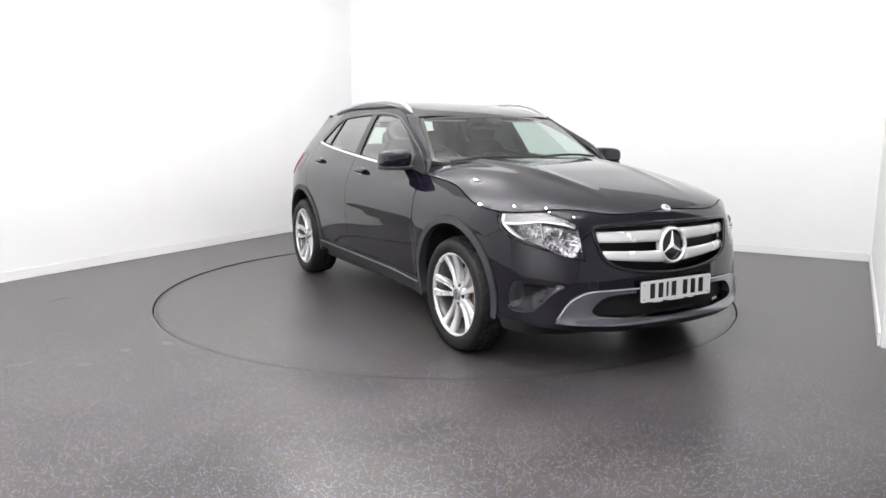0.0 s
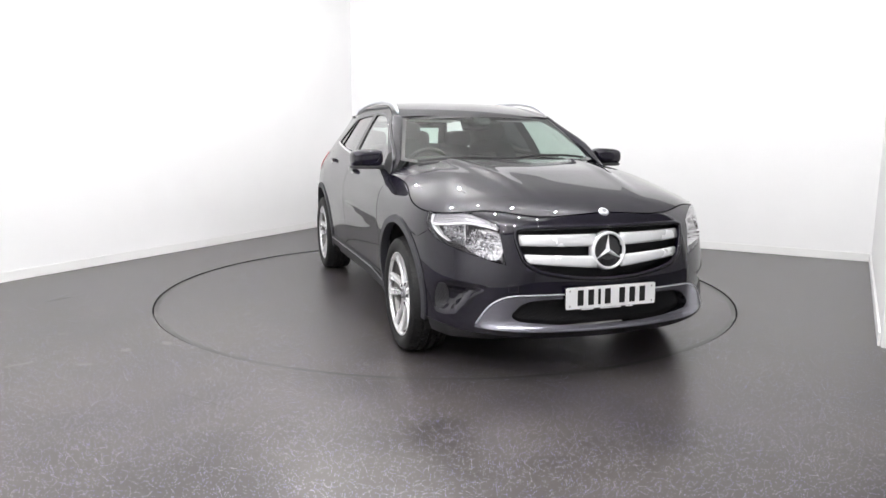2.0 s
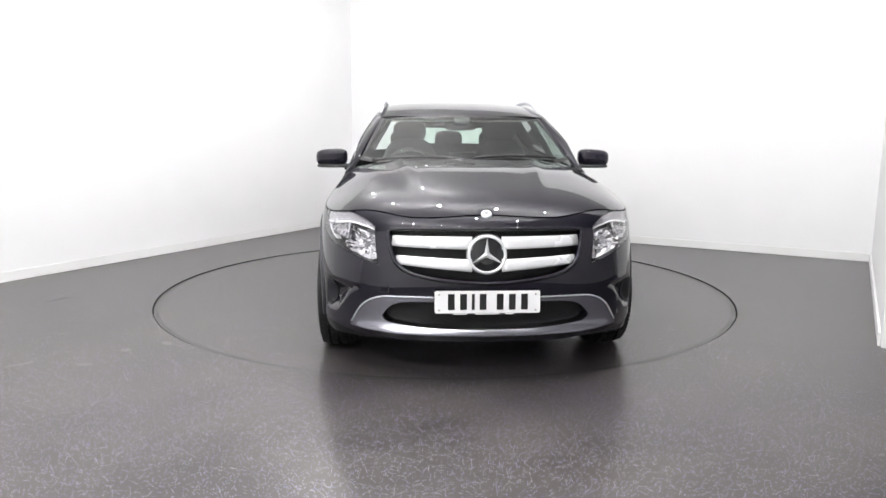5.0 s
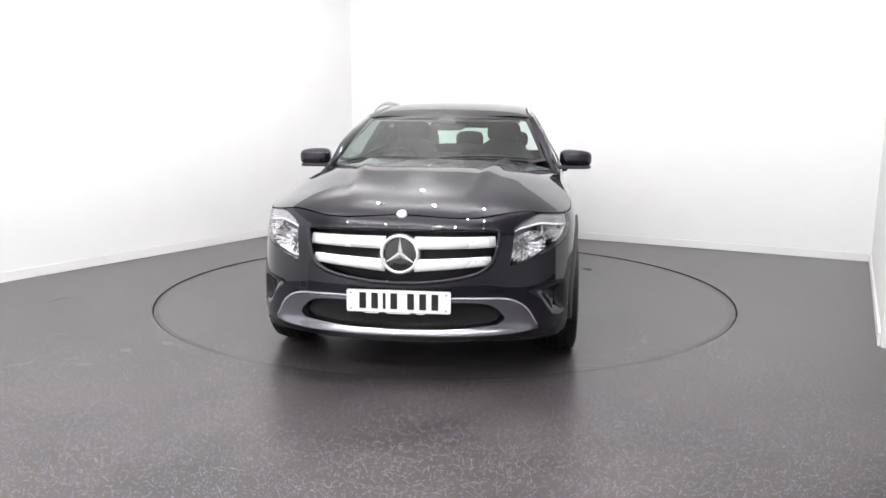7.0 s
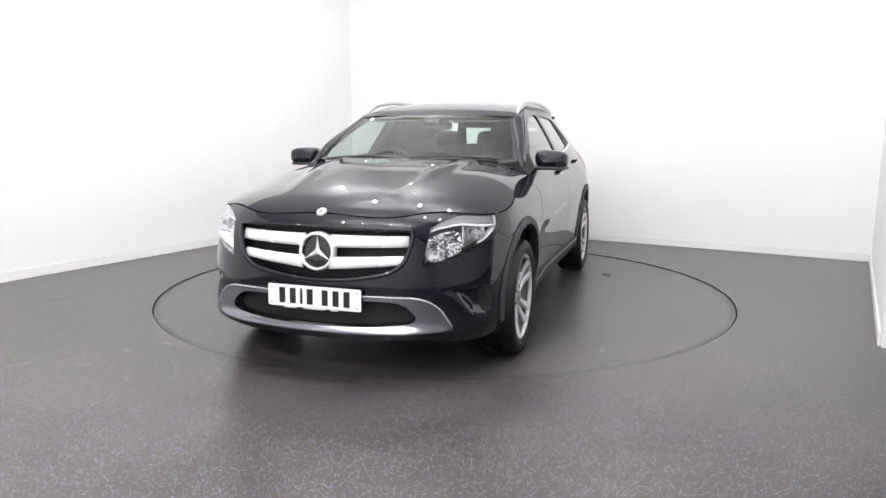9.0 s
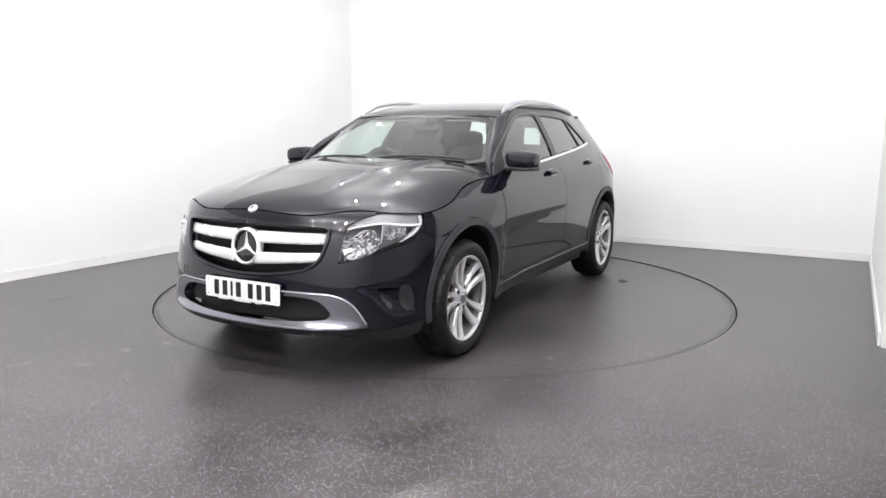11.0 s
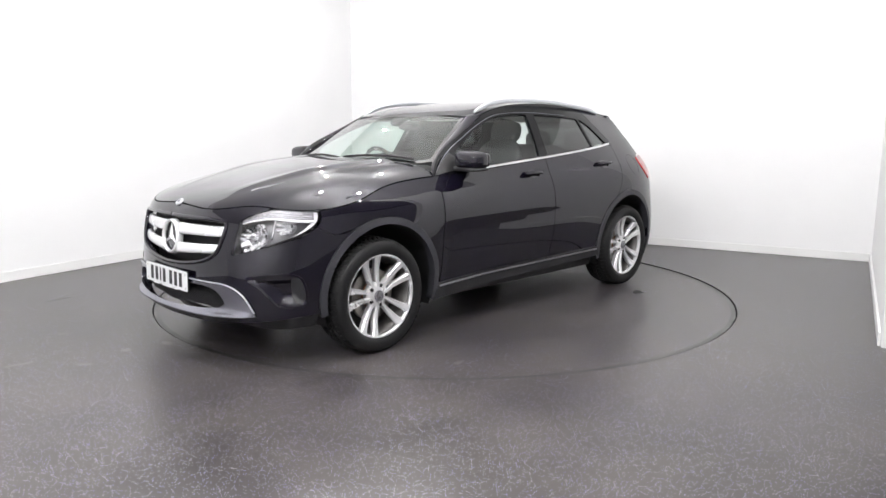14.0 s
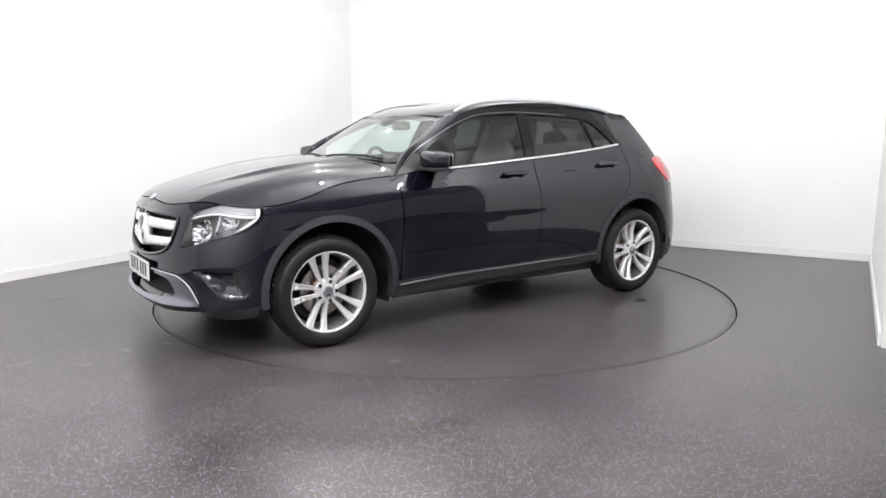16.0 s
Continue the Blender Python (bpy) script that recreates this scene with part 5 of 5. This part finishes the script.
# ---- grille slats, emblem, plate ----
def build_grille():
    for z0, z1, e0, e1, ue in ((0.702, 0.767, 0.711, 0.767, 0.492), (0.592, 0.656, 0.624, 0.670, 0.464)):
        for s in (1, -1):
            bm = bmesh.new()
            rows = []
            for k in range(13):
                u = 0.075 + (ue - 0.075) * k / 12
                t = k / 12
                a, b = z0 + (e0 - z0) * t, z1 + (e1 - z1) * t
                ring = []
                for j in range(10):
                    an = 2 * math.pi * (j + 0.5) / 10
                    ca, sa = math.cos(an), math.sin(an)
                    ca, sa = math.copysign(abs(ca) ** 0.6, ca), math.copysign(abs(sa) ** 0.6, sa)
                    p = shell(u, (a + b) / 2 + sa * (b - a) / 2, -0.012 + 0.014 * ca - 0.012 * t ** 3)
                    ring.append(bm.verts.new((p.x, p.y * s, p.z)))
                rows.append(ring)
            for p, q in zip(rows, rows[1:]):
                for j in range(10):
                    bm.faces.new((p[j], p[(j + 1) % 10], q[(j + 1) % 10], q[j]))
            bm.faces.new(rows[0])
            bm.faces.new(rows[-1][::-1])
            bmesh.ops.recalc_face_normals(bm, faces=bm.faces)
            part("grille_slat", bm, SLAT, CAR, "broad satin silver grille slat", True)
    # emblem: ring, dark disc and three tapered spokes
    m = Matrix.Translation((2.168, 0, 0.679)) @ Matrix.Rotation(radians(90 - 6), 4, "Y") @ Matrix.Rotation(radians(90), 4, "Z")
    bm = bmesh.new()
    r = 0.094
    add_lathe(bm, [(r - 0.012, 0.000), (r - 0.011, 0.010), (r - 0.006, 0.015), (r, 0.012), (r + 0.004, 0.004), (r + 0.010, -0.020), (r - 0.004, -0.03)], 64)
    bmesh.ops.recalc_face_normals(bm, faces=bm.faces)
    bmesh.ops.transform(bm, matrix=m, verts=bm.verts)
    em = part("emblem", bm, SLAT, CAR, "round chrome emblem ring", True)
    bm = bmesh.new()
    add_lathe(bm, [(0.0001, -0.006), (0.05, -0.007), (r - 0.008, -0.010)], 48)
    bmesh.ops.transform(bm, matrix=m, verts=bm.verts)
    part("emblem_disc", bm, GLOSSBLACK, em, "gloss black disc")
    bm = bmesh.new()
    for k in range(3):
        a = math.pi / 2 + 2 * math.pi * k / 3
        tip, l, rr = Vector((math.cos(a), math.sin(a), 0)) * (r - 0.006), Vector((math.cos(a + 1.05), math.sin(a + 1.05), 0)) * 0.0145, Vector((math.cos(a - 1.05), math.sin(a - 1.05), 0)) * 0.0145
        top, zero = Vector((0, 0, 0.012)), Vector((0, 0, -0.006))
        vs = [bm.verts.new(v) for v in (tip + Vector((0, 0, 0.001)), l + zero, rr + zero, top)]
        bm.faces.new((vs[0], vs[1], vs[3]))
        bm.faces.new((vs[0], vs[3], vs[2]))
    bmesh.ops.recalc_face_normals(bm, faces=bm.faces)
    for f in bm.faces:
        if f.normal.z < 0:
            f.normal_flip()
    bmesh.ops.transform(bm, matrix=m, verts=bm.verts)
    part("emblem_star", bm, SLAT, em, "three tapered silver spokes")
    # plate on a bracket
    tilt = Matrix.Translation((2.214, 0, 0.4515)) @ Matrix.Rotation(radians(-1.5), 4, "Y")
    bm = bmesh.new()
    add_box(bm, -0.012, -0.262, -0.0575, -0.002, 0.262, 0.0575, 0.003)
    add_box(bm, -0.045, -0.20, -0.064, -0.008, 0.20, 0.03, 0.003)
    bmesh.ops.transform(bm, matrix=tilt, verts=bm.verts)
    holder = part("plate_holder", bm, BLACK, CAR, "black plate holder")
    bm = bmesh.new()
    poly = []
    for cx, cz, a0 in ((0.250, 0.0455, 0), (-0.250, 0.0455, 90), (-0.250, -0.0455, 180), (0.250, -0.0455, 270)):
        poly += [(cx + 0.010 * math.cos(radians(a0 + 22.5 * k)), cz + 0.010 * math.sin(radians(a0 + 22.5 * k))) for k in range(5)]
    f0 = [bm.verts.new((0.0, y, z)) for y, z in poly]
    f1 = [bm.verts.new((-0.003, y, z)) for y, z in poly]
    bm.faces.new(f0)
    bm.faces.new(f1[::-1])
    for k in range(len(poly)):
        j = (k + 1) % len(poly)
        bm.faces.new((f0[k], f1[k], f1[j], f0[j]))
    bmesh.ops.transform(bm, matrix=tilt, verts=bm.verts)
    pl = part("number_plate", bm, WHITE, CAR, "white number plate with plain black bars")
    for c in (-0.178, -0.118, -0.070, -0.022, 0.062, 0.122, 0.182):
        bm = bmesh.new()
        w = 0.007 if abs(c + 0.070) < 1e-6 else 0.0165
        add_box(bm, -0.001, c - w, -0.0385, 0.0015, c + w, 0.0405)
        bmesh.ops.transform(bm, matrix=tilt, verts=bm.verts)
        part("plate_bar", bm, INK, pl)
    for y, z in ((-0.238, 0.038), (0.238, 0.038), (-0.238, -0.040), (0.238, -0.040)):
        bm = bmesh.new()
        lump(bm, (0.001, y, z), (0.004, 0.009, 0.009), 2, nu=8, nv=6)
        bmesh.ops.transform(bm, matrix=tilt, verts=bm.verts)
        part("plate_screw", bm, STEEL, pl)
    for y0, y1 in ((-0.17, -0.10), (-0.06, 0.06), (0.09, 0.13)):
        bm = bmesh.new()
        add_box(bm, -0.007, y0, -0.0625, -0.0005, y1, -0.0585)
        bmesh.ops.transform(bm, matrix=tilt, verts=bm.verts)
        part("holder_bar", bm, WHITE, holder)


SLAT = plain("slat_silver", (0.82, 0.83, 0.84), 0.24, metal=0.3, coat=0.5, vary=0.02)
build_grille()


# ---- door mirrors ----
def build_mirror(s):
    def bend(p):
        return Vector((p.x * (1 - 0.25 * (p.y + 1) / 2 * 0.6), p.y, p.z * (1 - 0.10 * (p.y + 1) / 2) - 0.06 * p.y))
    bm = bmesh.new()
    m = Matrix.Rotation(radians(-7), 4, "Z")
    lump(bm, (0.610, 0.910, 1.098), (0.170, 0.214, 0.122), 3.5, m, 40, 24, bend)
    for v in bm.verts:
        if s < 0:
            v.co.y = -v.co.y
    bmesh.ops.recalc_face_normals(bm, faces=bm.faces)
    mir = part("door_mirror", bm, PAINT, CAR, "dark painted door mirror", True)
    bm = bmesh.new()
    lump(bm, (0.606, 0.900, 1.040), (0.150, 0.225, 0.026), 4, m, 30, 10)
    lump(bm, (0.62, 0.805, 1.040), (0.085, 0.11, 0.030), 3.5, m, 20, 10)
    for v in bm.verts:
        if s < 0:
            v.co.y = -v.co.y
    bmesh.ops.recalc_face_normals(bm, faces=bm.faces)
    part("mirror_foot", bm, BLACK, mir, "black mirror foot", True)
    bm = bmesh.new()
    sweep(bm, smooth_line([(0.680, 0.905 * s, 1.094), (0.672, 0.955 * s, 1.092), (0.640, 1.000 * s, 1.088), (0.59, 1.012 * s, 1.085)], 5), 0.010, 0.010, (1, 0, 0))
    part("mirror_indicator", bm, REFLECTOR, mir, "thin clear indicator strip", True)
    bm = bmesh.new()
    lump(bm, (0.526, 0.918 * s, 1.096), (0.006, 0.155, 0.088), 4.5, Matrix.Rotation(radians(-7 * s), 4, "Z"))
    part("mirror_glass", bm, CHROME, mir, "mirror glass", True)


both(build_mirror)


# ---- cabin ----
def build_seat(x, y):
    bm = bmesh.new()
    lump(bm, (x + 0.10, y, 0.56), (0.56, 0.52, 0.17), 3.2)
    seat = part("front_seat", bm, SEAT, CAR, "dark fabric seat", True)
    bm = bmesh.new()
    lump(bm, (x - 0.25, y, 0.90), (0.15, 0.50, 0.66), 3.0, Matrix.Rotation(radians(-16), 4, "Y"), shape=lambda p: Vector((p.x + 0.4 * p.y * p.y, p.y * (1 - 0.12 * (p.z + 1) / 2), p.z)))
    part("backrest", bm, SEAT, seat, "", True)
    bm = bmesh.new()
    lump(bm, (x - 0.355, y, 1.275), (0.10, 0.27, 0.17), 3.0, Matrix.Rotation(radians(-10), 4, "Y"))
    part("headrest", bm, SEAT, seat, "", True)
    for k in (-0.055, 0.055):
        bm = bmesh.new()
        sweep(bm, [(x - 0.335, y + k, 1.14), (x - 0.350, y + k, 1.23)], 0.013, 0.013, (1, 0, 0))
        part("headrest_post", bm, CHROME, seat)


def build_cabin():
    build_seat(-0.02, 0.37)
    build_seat(-0.02, -0.37)
    bm = bmesh.new()
    lump(bm, (-0.88, 0, 0.60), (0.52, 1.30, 0.22), 4)
    bench = part("rear_bench", bm, SEAT, CAR, "dark fabric rear bench", True)
    bm = bmesh.new()
    lump(bm, (-1.18, 0, 0.88), (0.17, 1.28, 0.58), 4, Matrix.Rotation(radians(-20), 4, "Y"))
    part("backrest", bm, SEAT, bench, "", True)
    for y in (-0.42, 0.0, 0.42):
        bm = bmesh.new()
        lump(bm, (-1.28, y, 1.20), (0.09, 0.26, 0.16), 3)
        part("headrest", bm, SEAT, bench, "", True)
    # dashboard
    bm = bmesh.new()
    lump(bm, (0.62, 0, 0.86), (0.62, 1.46, 0.34), 4, nu=40, shape=lambda p: Vector((p.x, p.y, p.z + 0.10 * p.x)))
    dash = part("dashboard", bm, DASH, CAR, "black soft plastic dashboard", True)
    bm = bmesh.new()
    lump(bm, (0.42, -0.37, 1.045), (0.20, 0.36, 0.11), 2.8)
    part("instrument_hood", bm, DASH, dash, "", True)
    bm = bmesh.new()
    add_box(bm, 0.395, -0.09, 1.02, 0.410, 0.11, 1.125, 0.004)
    part("display", bm, GLOSSBLACK, dash, "flat dark display")
    # steering wheel on the right-hand side
    bm = bmesh.new()
    ring = [(0.185 * math.cos(a), 0.185 * math.sin(a), 0) for a in np.linspace(0, 2 * math.pi, 49)]
    sweep(bm, ring, 0.030, 0.030, (0, 0, 1))
    m = Matrix.Translation((0.24, -0.37, 0.975)) @ Matrix.Rotation(radians(-66), 4, "Y")
    bmesh.ops.transform(bm, matrix=m, verts=bm.verts)
    sw = part("steering_wheel", bm, GLOSSBLACK, CAR, "black leather steering wheel", True)
    bm = bmesh.new()
    lump(bm, (0, 0, 0.0), (0.16, 0.15, 0.06), 2.8)
    for a in (90, 270, 180):
        c, s_ = math.cos(radians(a)), math.sin(radians(a))
        sweep(bm, [(0.05 * c, 0.05 * s_, 0), (0.18 * c, 0.18 * s_, 0)], 0.04, 0.02, (0, 0, 1))
    bmesh.ops.transform(bm, matrix=m, verts=bm.verts)
    part("airbag_hub", bm, DASH, sw, "", True)
    # inner mirror and sensor housing
    bm = bmesh.new()
    lump(bm, (0.30, 0.0, 1.315), (0.035, 0.24, 0.068), 3.5)
    rv = part("inner_mirror", bm, GLOSSBLACK, CAR, "black rear-view mirror", True)
    bm = bmesh.new()
    lump(bm, (0.40, 0.0, 1.352), (0.13, 0.12, 0.05), 3, Matrix.Rotation(radians(27), 4, "Y"))
    part("sensor_housing", bm, BLACK, rv, "", True)
    # sun visors
    for s in (1, -1):
        bm = bmesh.new()
        lump(bm, (0.23, 0.34 * s, 1.385), (0.17, 0.40, 0.022), 4, Matrix.Rotation(radians(24), 4, "Y"))
        part("sun_visor", bm, TRIM, CAR, "pale grey sun visor", True)
    # headlining and pillars' inner faces
    bm = bmesh.new()
    half = [Vector(p) for p in ((0.34, 0.0), (0.30, 0.50), (0.10, 0.555), (-0.5, 0.52), (-1.2, 0.50), (-1.62, 0.46), (-1.66, 0.0))]
    sheet(bm, half + [Vector((p.x, -p.y)) for p in reversed(half[1:-1])], lambda x, y, out=0.0: roof(x, y, out - 0.045), 0.08, rim=False)
    panel("headlining", bm, TRIM, CAR, "pale grey headlining")
    # floor pan and bulkhead close the body from below
    bm = bmesh.new()
    add_box(bm, -0.92, -0.74, 0.22, 0.90, 0.74, 0.30, 0.01)
    add_box(bm, -2.05, -0.50, 0.22, -0.90, 0.50, 0.50, 0.02)
    add_box(bm, 0.88, -0.50, 0.22, 1.86, 0.50, 0.27, 0.01)
    part("floor_pan", bm, BLACK, CAR, "black underbody")
    bm = bmesh.new()
    add_box(bm, 0.86, -0.80, 0.26, 0.90, 0.80, 0.97, 0.005)
    part("bulkhead", bm, BLACK, CAR, "black inner bulkhead")
    bm = bmesh.new()
    add_box(bm, 1.98, -0.52, 0.26, 2.02, 0.52, 0.78, 0.005)
    part("radiator_panel", bm, BLACK, CAR, "black panel behind the grille")
    bm = bmesh.new()
    add_box(bm, -1.95, -0.66, 0.80, -1.27, 0.66, 0.84, 0.01)
    part("parcel_shelf", bm, SEAT, CAR, "dark parcel shelf")
    # exhaust silencer hint below the rear
    bm = bmesh.new()
    lump(bm, (-1.80, 0.0, 0.27), (0.30, 0.80, 0.16), 3)
    part("silencer", bm, STEEL, CAR, "dull metal silencer", True)


build_cabin()


def motions():
    walk(CAR, turn_rows(CAR_OFF[0], CAR_OFF[1], -TABLE_DROP))
    walk(TABLE, turn_rows(0.0, 0.0, -TABLE_DROP))


motions()
